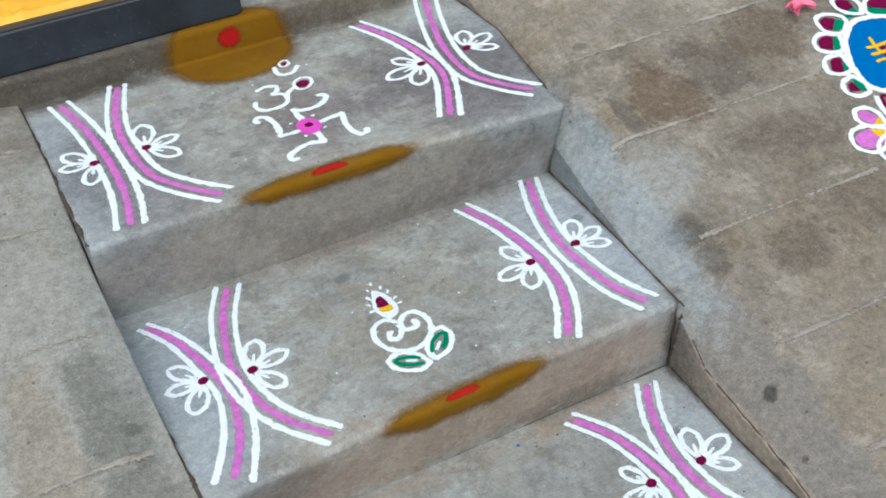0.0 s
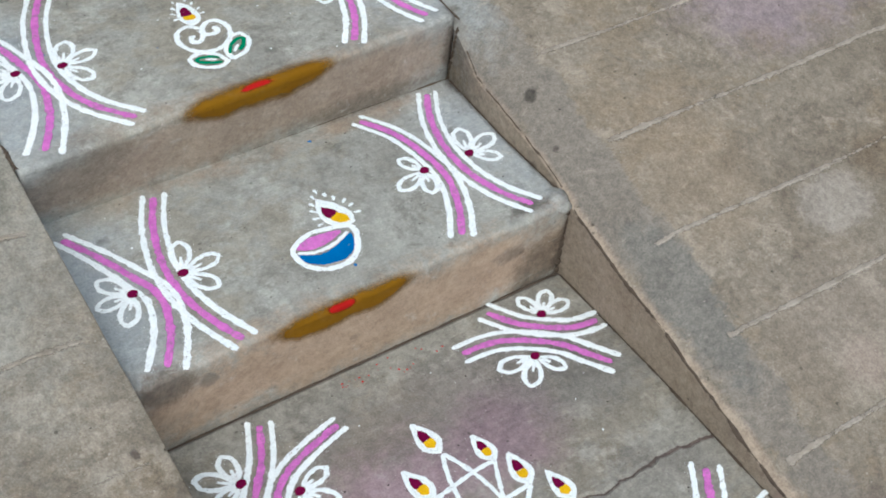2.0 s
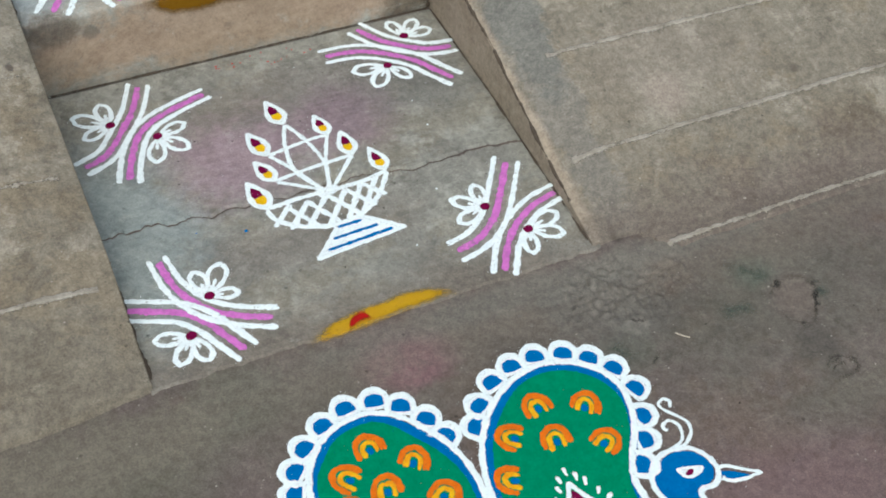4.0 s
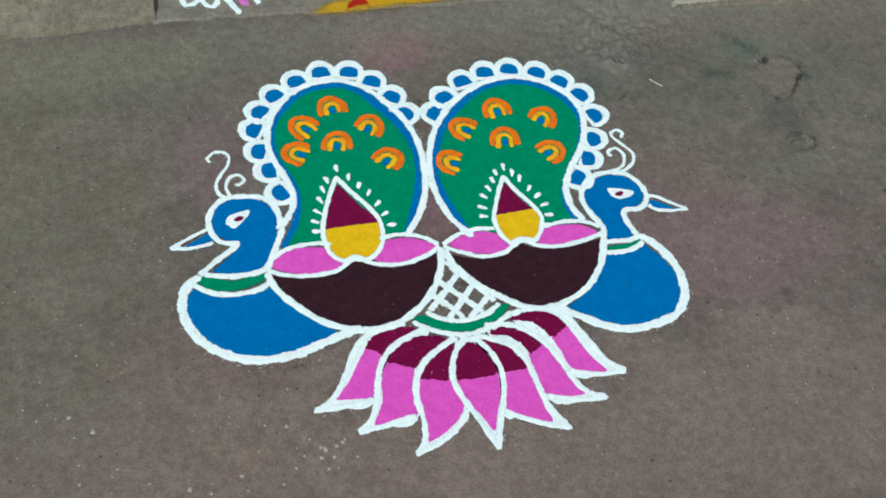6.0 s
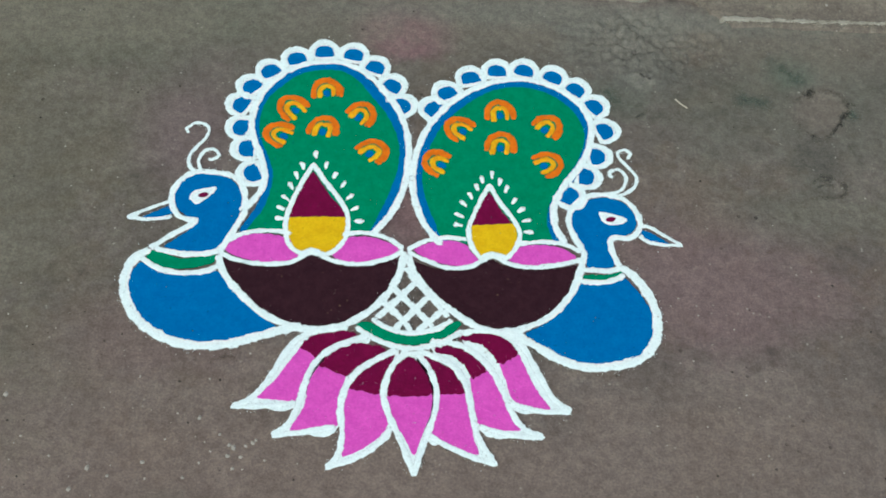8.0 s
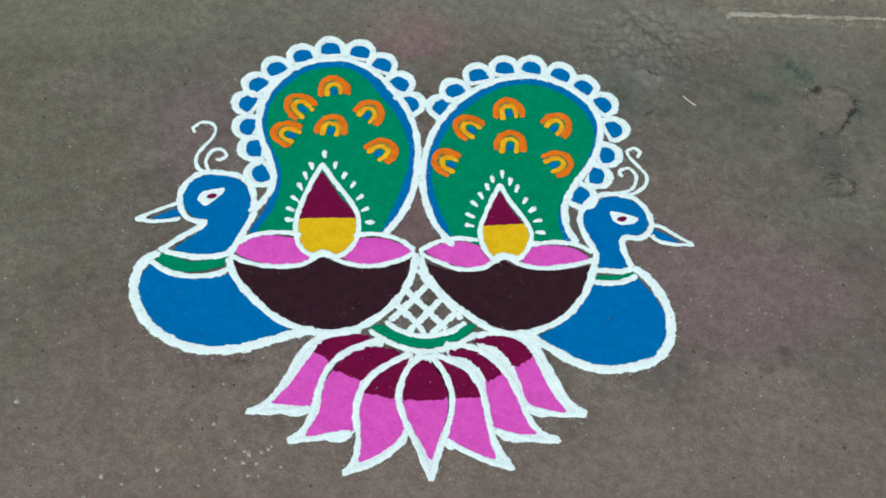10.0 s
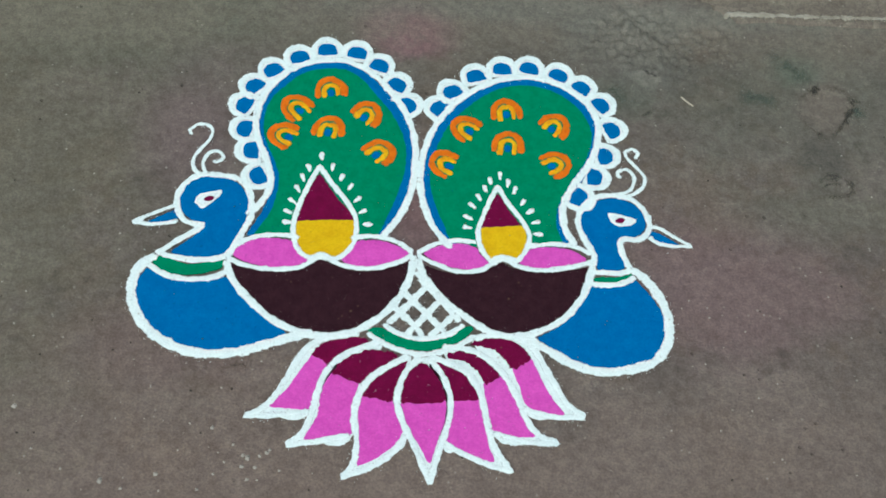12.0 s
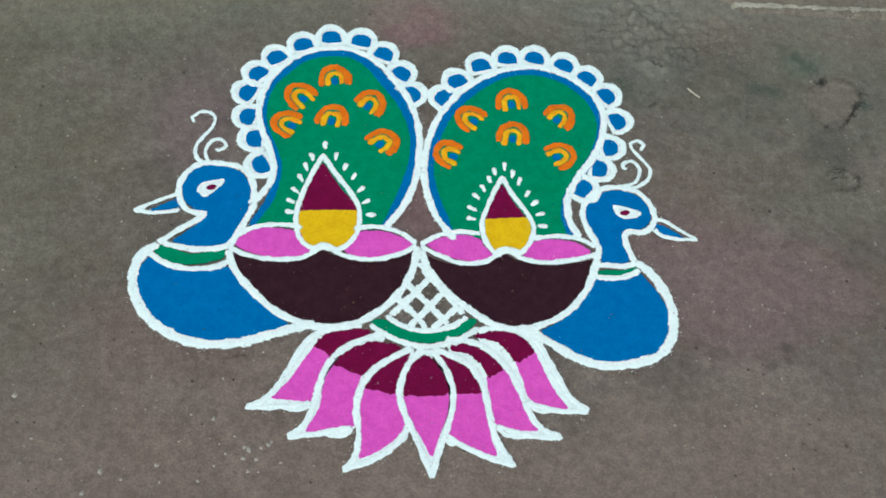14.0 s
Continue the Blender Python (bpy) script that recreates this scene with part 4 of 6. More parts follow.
ON = "white and pink powder motif with two flowers on the "
motif(0.1, 1.0, Z_A, (([(-8, 30.1), (-6, 18), (-5.1, 3.3), (-5.5, -8.2), (-7.2, -17.9)], 1.9, 2.3), ([(3.5, 31.1), (0.6, 21.1), (-1, 11), (-0.3, -3.1), (3.3, -10.9), (8.6, -17.4)], 1.5, 2.2)),
      (((-7.5, 4.7), [(-11.9, 10.8), (-13.5, 5.8), (-9.8, -2.2)]), ((1.9, 4.8), [(3.4, 13.6), (8.1, 6.1), (6.4, -1)])), ON + "top step")
motif(0.7, 1.0, Z_A, (([(-6.3, 29), (-3.1, 20), (-1.3, 9.5), (-1.8, -1.2), (-7.8, -15.4)], 1.5, 1.9), ([(12.3, 35.2), (7.9, 23.8), (3.7, 9.3), (2.7, -3), (5.8, -10.6), (9.4, -15.7)], 2.2, 2.2)),
      (((-3.2, 5.4), [(-7.4, 10.3), (-11.6, 3.3), (-7.5, -2.2)]), ((7.3, 6.5), [(10.2, 13.7), (14.2, 9.6), (12.7, 3.3)])), ON + "top step")
motif(0.08, 0.6, Z_B, (([(-7.7, 18.5), (-4.4, 12.5), (-1.8, 2.8), (-0.7, -4.8), (-2.5, -13.8), (-6.2, -22)], 1.0, 2.7), ([(7.8, 21.7), (4.1, 13.2), (1.5, 1.5), (2.1, -7.3), (4.8, -14.7), (9.5, -21.1)], 2.0, 1.9)),
      (((-3.5, 0.5), [(-7.5, 6.3), (-9.5, 0.6), (-7.1, -6.3)]), ((4.1, -1.2), [(7.1, 5.8), (10.8, 0.5), (7.4, -7.5)])), ON + "middle step")
motif(0.68, 0.6, Z_B, (([(-6.3, 20.9), (-3.8, 12.7), (-2.6, 2.6), (-3.2, -6.7), (-5.8, -14), (-9.4, -20.2)], 1.5, 1.7), ([(8.6, 22.5), (5, 12.4), (2.9, 2.1), (3, -6.8), (3.9, -13.9), (6.1, -19.8)], 1.6, 2.2)),
      (((-4.5, -0.3), [(-6.7, 6.3), (-11.6, -1.9), (-8.1, -6.9)]), ((5, 0.3), [(8.3, 7), (11.3, 2.4), (10.5, -2.8)])), ON + "middle step")
motif(0.1, 0.18, Z_C, (([(-10, 16.4), (-6.7, 10.2), (-3.3, 2.3), (-1.3, -3.9), (-2.7, -11.2), (-6.2, -18)], 1.2, 2.8), ([(7, 18.7), (3.9, 11.4), (1.9, 2.8), (1.8, -5), (3.3, -12), (5.9, -18.8)], 1.8, 2.1)),
      (((-4.8, -1.2), [(-8.8, 4.4), (-10.9, -1.5), (-8.1, -7.4)]), ((3.8, -1), [(6.1, 6.3), (10.6, 0), (7.6, -6.8)])), ON + "lowest step")
motif(0.65, 0.18, Z_C, (([(-7.6, 18.8), (-4, 12.2), (-2.3, 3.8), (-2.4, -3.4), (-4.8, -10.5), (-8.2, -16.6)], 1.4, 1.9), ([(7.5, 19.5), (3.9, 12.3), (1.8, 4.1), (1.7, -4), (3.6, -11.2), (6.5, -16.5)], 1.6, 1.9)),
      (((-4.8, 0.6), [(-7.2, 5.7), (-11.4, -1.8), (-6.7, -5.4)]), ((4.6, 0.6), [(6.8, 7.7), (11.6, 3.1), (9.1, -3.3)])), ON + "lowest step")
motif(0.65, -0.1, 0.0, (([(-4.6, 8.2), (-1.3, 3.1), (2.9, -0.5), (7, -2.8), (11.2, -3.4)], 2.0, 1.7), ([(-13.5, 2.3), (-7.8, 1.8), (-2.8, -0.5), (2.2, -4.6), (4.8, -8.6), (7.4, -12.6)], 1.9, 2.0)),
      (((3.6, 2.8), [(2.2, 8.2), (7.9, 7.1), (9.7, 3)]), ((-3.1, -4.6), [(-10.3, -3.9), (-7.7, -9.8), (-0.1, -9.5)])), ON + "landing")
motif(0.1, -0.15, 0.0, (([(5.5, 11.7), (3, 5.8), (-0.5, 0.5), (-4.3, -4.3), (-8.8, -6.4)], 1.9, 1.8), ([(16.3, 5.2), (10.3, 3.4), (4.8, 0.9), (1.4, -2.7), (-1, -8), (-2.3, -12.1)], 1.4, 1.8)),
      (((-1.9, 2.9), [(-2.4, 9.4), (-8, 7.3), (-7.3, 0.8)]), ((5.2, -3), [(10.8, -1.1), (9.7, -8.2), (3.2, -9.7)])), ON + "landing")
motif(0.12, -0.58, 0.0, (([(-5.1, 10.6), (-4.3, 5), (-2.4, 0.4), (0.3, -2.9), (4.1, -5.5), (8.6, -7.6)], 1.4, 2.0), ([(-12.7, 2.4), (-8.8, 0.7), (-4.8, -1.2), (-1.6, -4.6), (0.4, -8.3), (2.4, -12.1)], 2.0, 2.0)),
      (((0.5, 0.4), [(-0.6, 6.4), (4.4, 6.6), (5.2, -0.4)]), ((-4.6, -6.3), [(-10.3, -5.2), (-7.9, -11.3), (-3.2, -12.1)])), ON + "landing")
motif(0.65, -0.6, 0.0, (([(6.2, 12.6), (2.4, 6.9), (-1.8, 1.1), (-6.4, -2.5), (-11.3, -3.9)], 2.2, 2.2), ([(11, 2.4), (5.9, 1), (1.1, -1.9), (-2.6, -5.7), (-5.9, -11)], 1.8, 1.9)),
      (((-2.4, 3.8), [(-1.9, 9.5), (-7.3, 7.5), (-8.3, 1.8)]), ((2.2, -3.9), [(8.9, -2), (7.8, -7), (0.4, -9.3)])), ON + "landing")


# ---- drawings in the middle of the steps ----
def lamp_flame(thing, outline, red, gold, line=0.9):
    bm = bmesh.new()
    patch(bm, outline, 0.06)
    stroke(bm, outline, line, True)
    ob = part("flame", bm, WHITE, thing)
    field("red_half", MAROON, ob, red, 0.17, "maroon powder")
    field("yellow_half", YELLOW, ob, gold, 0.17, "yellow powder")
    return ob


def sparks(thing, centre, dots, size=0.5):
    """Short dashes of powder that point away from a flame."""
    for d in dots:
        bm = bmesh.new()
        a = (Vector(d) - Vector(centre)).normalized()
        stroke(bm, [Vector(d) - a * size * 1.4, Vector(d), Vector(d) + a * size * 1.25], size * 1.2, False, 0.20, (0.5, 1.4))
        part("spark", bm, WHITE, thing)


om = base("sign_drawing", 0.40, 1.02, Z_A, "white powder sacred sign above a four-armed lucky cross", "powder drawing")
drawn("sign_stroke", WHITE, om, ([(-4.5, 11.2), (-2.3, 12.1), (-0.3, 11.3), (-0.9, 9.3), (-2.5, 8.5)], [(-2.5, 8.5), (-0.4, 7.6), (-0.3, 4.9), (-2.1, 3.2), (-5.2, 3.3), (-6.4, 5.2), (-5.8, 7.6)], [(-0.4, 5.5), (1.1, 7.9), (2.9, 8.8)], [(2.3, 19.1), (1.8, 16.2), (2.9, 14.6), (4.8, 15), (6.5, 17.2)]), width=1.2)
loop = drawn("sign_loop", WHITE, om, ([(2.9, 10.2), (4.7, 11.7), (6.3, 10.8), (6, 8.6), (4.4, 7.2), (2.9, 7.7)],), width=0.8, closed=True)
field("red_fill", MAROON, loop, [(3.3, 9.9), (4.6, 10.6), (5.7, 9.9), (5.4, 8.7), (4.2, 8.2), (3.3, 8.8)], 0.17, "maroon powder")
dot = drawn("sign_dot", WHITE, om, ([(3.6, 19.8), (4.6, 20.6), (5.4, 20.1), (5.2, 18.7), (4.2, 18), (3.5, 18.5)],), width=0.6, closed=True)
field("red_fill", MAROON, dot, [(4.1, 19.5), (4.7, 19.7), (4.9, 19.2), (4.6, 18.6), (4, 18.7)], 0.2, "maroon powder")
cross = drawn("lucky_cross", WHITE, om, ([(-0.9, -4.6), (-1, -1.8), (-1, 1), (0.1, -0.3), (2.2, -0.7), (4.5, 0), (6.1, 1.8), (5.9, 3.3), (4.6, 3.1)], [(0.7, -6.4), (3.3, -6), (6.2, -5.5), (5.3, -8.8), (5.1, -12.1), (5.8, -14.4), (7.3, -14.4), (7.8, -12.7)],
                                         [(-0.6, -8.6), (-0.4, -10.9), (-0.6, -13.2), (-2.8, -12.3), (-5.4, -12.9), (-7.5, -14.4), (-7.5, -16.2), (-6.2, -15.7)], [(-2.4, -7.2), (-4.5, -7.2), (-6.4, -7.1), (-5.7, -3.5), (-6.1, 0.5), (-7.5, 1.6), (-8.3, 0.7), (-8, -0.7)]), width=1.35)
for line in ([(1.3, -2.9), (1.3, -3.9)], [(1.3, -8.3), (1.7, -8.8)], [(-2.7, -9.1), (-2.3, -9.9)], [(-3.4, -3.6), (-3.1, -4.3)]):
    drawn("cross_dot", WHITE, cross, (line,), width=0.95)
field("pink_core", MAGENTA, cross, [(-2.5, -5.4), (-1, -3.8), (0.6, -4.6), (1.2, -6.7), (0.4, -8.8), (-1.3, -9.2), (-2.4, -7.7)], 0.3, "magenta powder heart")
field("red_core", MAROON, cross, [(-1.2, -5.6), (-0.2, -5.5), (0.2, -6.6), (-0.6, -7), (-1.4, -6.5)], 0.36, "maroon powder")

leaf_lamp = base("lamp_drawing", 0.40, 0.58, Z_B, "white powder curled lamp with green leaves on the middle step", "powder drawing")
lamp_flame(leaf_lamp, [(-3.2, 8.9), (-2, 7), (-1.5, 4.3), (-2, 2), (-3.6, 1.1), (-4.5, 2.5), (-4.7, 4.9)], [(-3.7, 6.7), (-2.8, 7.2), (-2.4, 5.9), (-2.4, 4.4), (-3.7, 4.3), (-4.4, 4.8)], [(-4.1, 4.4), (-2.2, 4.3), (-2.3, 3.1), (-3.2, 2.8), (-4.2, 3.4)], 0.8)
sparks(leaf_lamp, (-3.6, 3.7), [(-2.7, 11), (-1.7, 9.2), (-1.1, 7.6), (-0.6, 5.6), (-0.6, 3.8), (-3.9, 9.5), (-4.7, 7.6), (-5.4, 5.9), (-5.6, 4.1)], 0.5)
drawn("curl", WHITE, leaf_lamp, ([(-3.1, -0.8), (-4.9, 0.9), (-7.2, -0.1), (-8.1, -2.9), (-7.3, -6), (-5, -7.9), (-2.2, -8), (0.3, -6), (1.4, -2.6), (0.5, 0.2), (-1.3, 0.5), (-3, -1.2), (-2.9, -3.1), (-1.3, -3.4), (-0.4, -2.1), (-1.2, -1.3)],
                                 [(-3.3, -1), (-3.6, -3.2), (-5, -4.5), (-6.1, -3.9), (-5.5, -2.5), (-4.6, -2.7)]), width=1.2)
leaf = drawn("leaf", WHITE, leaf_lamp, ([(-8.7, -8.5), (-6.5, -7.9), (-4.2, -9.3), (-3, -12.3), (-5.1, -13.1), (-8.1, -11.2)],), width=1.1, closed=True)
drawn("green_ring", GREEN, leaf, ([(-3.6, -10.7), (-5.3, -9.5), (-7.3, -9), (-7.6, -9.9), (-5.9, -11.3), (-3.9, -12.1)],), width=0.9, height=0.2, label="green powder")
drawn("leaf_core", WHITE, leaf, ([(-6.4, -9.9), (-4.4, -11)],), width=0.7)
leaf = drawn("leaf", WHITE, leaf_lamp, ([(-2, -9.4), (0.1, -6.2), (2.3, -5.5), (2.9, -7.9), (1.1, -11), (-1.9, -12.1)],), width=1.1, closed=True)
drawn("green_ring", GREEN, leaf, ([(-1.9, -10.5), (-0.5, -8.1), (1.5, -7), (2.3, -7.5), (1.1, -9.4), (-0, -10.4)],), width=0.9, height=0.2, label="green powder")
drawn("leaf_core", WHITE, leaf, ([(-1, -10.4), (0.7, -8.5)],), width=0.7)

diya = base("lamp_drawing", 0.38, 0.13, Z_C, "powder oil lamp with blue bowl on the lowest step", "powder drawing")
drawn("bowl_line", WHITE, diya, ([(-6.9, -0.5), (-3.2, 1.6), (0.1, 1.3), (3.6, 0.2), (4.2, -1.6), (2.7, -5), (0.8, -7), (-1.7, -7.6), (-4.5, -6.9), (-6.7, -4.5)],), width=1.2, closed=True)
drawn("rim_line", WHITE, diya, ([(-6.7, -1.4), (-4, -2.7), (-0.5, -2.6), (3.1, -1)],), width=0.9)
field("pink_rim", PINK, diya, [(-6.2, -0.3), (-3.7, 0.6), (-0.3, 0.4), (2.1, -0.2), (-0.8, -1.4), (-4.3, -1.5)], 0.16, "pink powder")
field("blue_bowl", BLUE, diya, [(-6.6, -2.1), (-3.5, -3.7), (-0.4, -3.3), (3.2, -1.5), (2.2, -4.4), (-0.2, -6.1), (-3.6, -5.7), (-5.9, -4)], 0.16, "blue powder")
lamp_flame(diya, [(2.3, 8.4), (4.2, 6.1), (5.6, 2.9), (4.9, 0.6), (2.7, 0.9), (1.2, 3), (1.3, 5.8)], [(2.1, 6.5), (3.6, 5), (3.9, 3.9), (2.1, 3.4), (1.5, 4.9)], [(3.8, 4), (4.8, 2.8), (4.8, 1.4), (3, 1.6), (2.1, 3.1)], 0.85)
sparks(diya, (3.2, 3.3), [(3.1, 10.6), (4.1, 9.1), (5, 7.5), (6.2, 6), (6.7, 4.5), (6.8, 2.4), (2, 9.4), (1, 7.8), (0.4, 6.2), (-0, 4.4), (-0.1, 2.7)], 0.55)

tree = base("lamp_drawing", 0.38, -0.4, 0.0, "white powder lamp stand with seven flames on the landing", "powder drawing")


def small_flame(thing, foot, tip, width=0.31):
    f, t = Vector(foot), Vector(tip)
    a = t - f
    s = Vector((-a.y, a.x)) * width
    lamp_flame(thing, [f, f + a * 0.25 - s * 0.7, f + a * 0.55 - s * 0.66, t, f + a * 0.55 + s * 0.66, f + a * 0.25 + s * 0.7],
               [f + a * 0.45 - s * 0.34, f + a * 0.62 - s * 0.34, f + a * 0.8, f + a * 0.62 + s * 0.34, f + a * 0.45 + s * 0.34],
               [f + a * 0.18, f + a * 0.28 - s * 0.38, f + a * 0.44 - s * 0.36, f + a * 0.44 + s * 0.36, f + a * 0.28 + s * 0.38], 0.8)


for foot, tip in (((-0.7, 17), (-1.7, 23.9)), ((5.9, 11.3), (5.3, 17)), ((8.1, 4.7), (8.3, 11.2)), ((12.2, -1.1), (11.5, 5.1)), ((-6.1, 10.1), (-7.7, 16.8)), ((-7, 3.4), (-8.9, 9.2)), ((-10.3, -2.7), (-11.8, 4.7))):
    small_flame(tree, foot, tip)
drawn("arm", WHITE, tree, ([(-0.5, 16.6), (-2.3, 11.4), (-2.9, 4.3), (-0.1, -1.5)], [(-0.5, 16.6), (1.7, 10.9), (2.7, 4), (1.1, -2)], [(-6, 9.9), (1.6, 11), (5.8, 11.2)], [(-6, 9.9), (-2.7, 4.2), (0.1, -2)], [(-6.9, 3.2), (-1.9, 3.9), (8.1, 4.6)],
                           [(-7, 3), (-3.3, 0.5), (0.5, -2.3)], [(5.8, 11.2), (3, 4.6), (1.3, -2.1)], [(8.1, 4.6), (2.3, -1.6)]), width=0.92)
bowl = drawn("bowl_line", WHITE, tree, ([(-10.3, -2.7), (-4.4, -2.3), (1, -2.4), (7.5, -2.4), (12.4, -1.4)], [(-10.8, -2.9), (-9.8, -6), (-6.2, -8.9), (-1.1, -10.5), (4.1, -9.7), (8.5, -6.7), (12.3, -1.6)]), width=1.2)
drawn("lattice", WHITE, bowl, ([(-7.5, -3.3), (-3.5, -9.9)], [(-3.7, -3.4), (0.1, -10.2)], [(0.0, -3.1), (4.0, -9.7)], [(3.5, -3.0), (7.3, -8.9)], [(6.8, -2.8), (9.9, -7.1)], [(-6.4, -3.0), (-10.8, -7.3)], [(-3.3, -3.3), (-8.4, -8.9)], [(0.1, -3.2), (-5.7, -9.8)], [(3.9, -2.9), (-2.2, -10.7)], [(6.8, -2.8), (1.4, -10.3)], [(10.0, -2.0), (4.5, -9.6)]), width=1.2)
field("hub", WHITE, tree, ring((0.8, -2.4), 2.0, 1.0, 12, 10), 0.2, "thick white powder where the arms meet")
foot = drawn("stand", WHITE, tree, ([(4.2, -10.5), (9.9, -15.3), (-6.4, -16.8), (-1.1, -11.3)],), width=0.95, closed=True, straight=True)
field("white_ground", WHITE, foot, [(4.2, -10.5), (9.9, -15.3), (-6.4, -16.8), (-1.1, -11.3)], 0.12, straight=True)
for line in ([(-1.1, -11.2), (3.7, -11.1)], [(-2.8, -13.5), (5.9, -13.1)], [(-4.5, -15.6), (7.9, -14.8)]):
    drawn("blue_bar", BLUE, foot, (line,), width=0.75, height=0.22, label="blue powder")


# ---- the large peacock and lotus drawing on the yard ----
def bird(thing, head, head_line, beak, beak_line, eye_line, pupil, crest, collar, collar_lines, body, body_line):
    b = drawn("peacock_body", WHITE, thing, (body_line,), width=1.55)
    field("blue_breast", BLUE, b, body, 0.15, "blue powder")
    field("green_collar", GREEN, b, collar, 0.16, "green powder")
    drawn("collar_line", WHITE, b, collar_lines, width=1.0)
    h = drawn("peacock_head", WHITE, thing, (head_line,), width=1.05)
    field("blue_neck", BLUE, h, head, 0.15, "blue powder")
    drawn("beak_line", WHITE, h, (beak_line,), width=0.7)
    field("blue_beak", BLUE, h, beak, 0.15, "blue powder")
    bm = bmesh.new()
    patch(bm, eye_line, 0.2)
    stroke(bm, eye_line, 0.55, True, 0.25)
    part("eye", bm, WHITE, h, "white eye outline")
    field("pupil", MAROON, h, ring(pupil, 0.75, 0.38, 15, 8), 0.34, "maroon pupil")
    drawn("crest", WHITE, h, crest, width=0.62)


def feather_eye(parent, c, turn, r=1.14):
    """An arch of orange and yellow over a blue spot; it opens downwards where turn is 0."""
    own = random.Random(round(c[0] * 31 + c[1] * 17))
    tall, lean = own.uniform(1.12, 1.28), own.uniform(-0.12, 0.12)

    def arch(radius, spread, leg):
        bend = [(radius * math.sin(radians(a)), radius * tall * math.cos(radians(a)) + 0.1 * own.uniform(-1, 1)) for a in spaced(-spread, spread, 6)]
        u = [(bend[0][0] * 0.97, bend[0][1] - leg * own.uniform(0.75, 1.25))] + bend + [(bend[-1][0] * 0.97, bend[-1][1] - leg * own.uniform(0.6, 1.1))]
        k, m = math.cos(radians(turn)), math.sin(radians(turn))
        return [(c[0] + (x + lean * y) * k + y * m, c[1] - (x + lean * y) * m + y * k) for x, y in u]
    ob = drawn("feather_eye", ORANGE, parent, (arch(1.74 * r, 94, 0.95 * r),), width=1.18 * r, height=0.24, label="orange and yellow powder arch", ends=(0.75, 1.0))
    drawn("yellow_arch", GOLD, ob, (arch(0.92 * r, 92, 1.25 * r),), width=0.92 * r, height=0.26, label="yellow powder streaked with orange", ends=(1.0, 0.7))
    field("blue_spot", BLUE, ob, ring((c[0] - 0.25 * r * math.sin(radians(turn)), c[1] - 0.25 * r * math.cos(radians(turn))), 0.42 * r, 0.55 * r, -turn, 8), 0.22, "blue powder")


def scallop(parent, c, middle, r=1.1):
    """A rounded lobe on a fan's rim, blue inside."""
    c, out = Vector(c), (Vector(c) - Vector(middle)).normalized()
    side = Vector((-out.y, out.x))
    line = [c - side * 1.80 * r - out * 1.5 * r, c - side * 1.75 * r + out * 0.4 * r, c - side * 0.9 * r + out * 1.55 * r, c + out * 1.8 * r,
            c + side * 0.9 * r + out * 1.55 * r, c + side * 1.75 * r + out * 0.4 * r, c + side * 1.80 * r - out * 1.5 * r]
    bm = bmesh.new()
    patch(bm, line, 0.06)
    stroke(bm, line, 1.05)
    ob = part("scallop", bm, WHITE, parent)
    field("blue_fill", BLUE, ob, [c - side * 1.3 * r - out * 0.85 * r, c - side * 1.1 * r + out * 0.5 * r, c + out * 1.0 * r, c + side * 1.1 * r + out * 0.5 * r, c + side * 1.3 * r - out * 0.85 * r, c - out * 1.0 * r],
          0.16, "blue powder")


def fan(thing, line, rim, inside, eyes, lobes, middle):
    f = drawn("peacock_fan", WHITE, thing, (line,), width=1.2)
    field("blue_rim", BLUE, f, rim, 0.10, "blue powder rim")
    field("green_field", GREEN, f, inside, 0.15, "green powder")
    for c, turn in eyes:
        feather_eye(thing, c, turn)
    for c in lobes:
        scallop(thing, c, middle)


def oil_lamp(thing, bowl, bowl_line, rims, lines, flame_line, red, gold, dots, heart):
    b = drawn("lamp_bowl", WHITE, thing, (bowl_line,), width=1.2)
    field("brown_fill", BROWN, b, bowl, 0.15, "dark brown powder")
    drawn("rim_line", WHITE, b, lines, width=0.85)
    for r in rims:
        field("pink_rim", MAGENTA, b, r, 0.15, "pink powder")
    lamp_flame(thing, flame_line, red, gold, 0.85)
    sparks(thing, heart, dots, 0.62)


def petal(thing, line, pink, red):
    bm = bmesh.new()
    patch(bm, line, 0.05)
    stroke(bm, line, 0.98, ends=(1.1, 0.9))
    p = part("lotus_petal", bm, WHITE, thing)
    field("pink_fill", MAGENTA, p, pink, 0.14, "pink powder")
    bm = bmesh.new()
    patch(bm, red, 0.148, ragged=0.34)
    part("maroon_fill", bm, MAROON, p, "maroon powder")


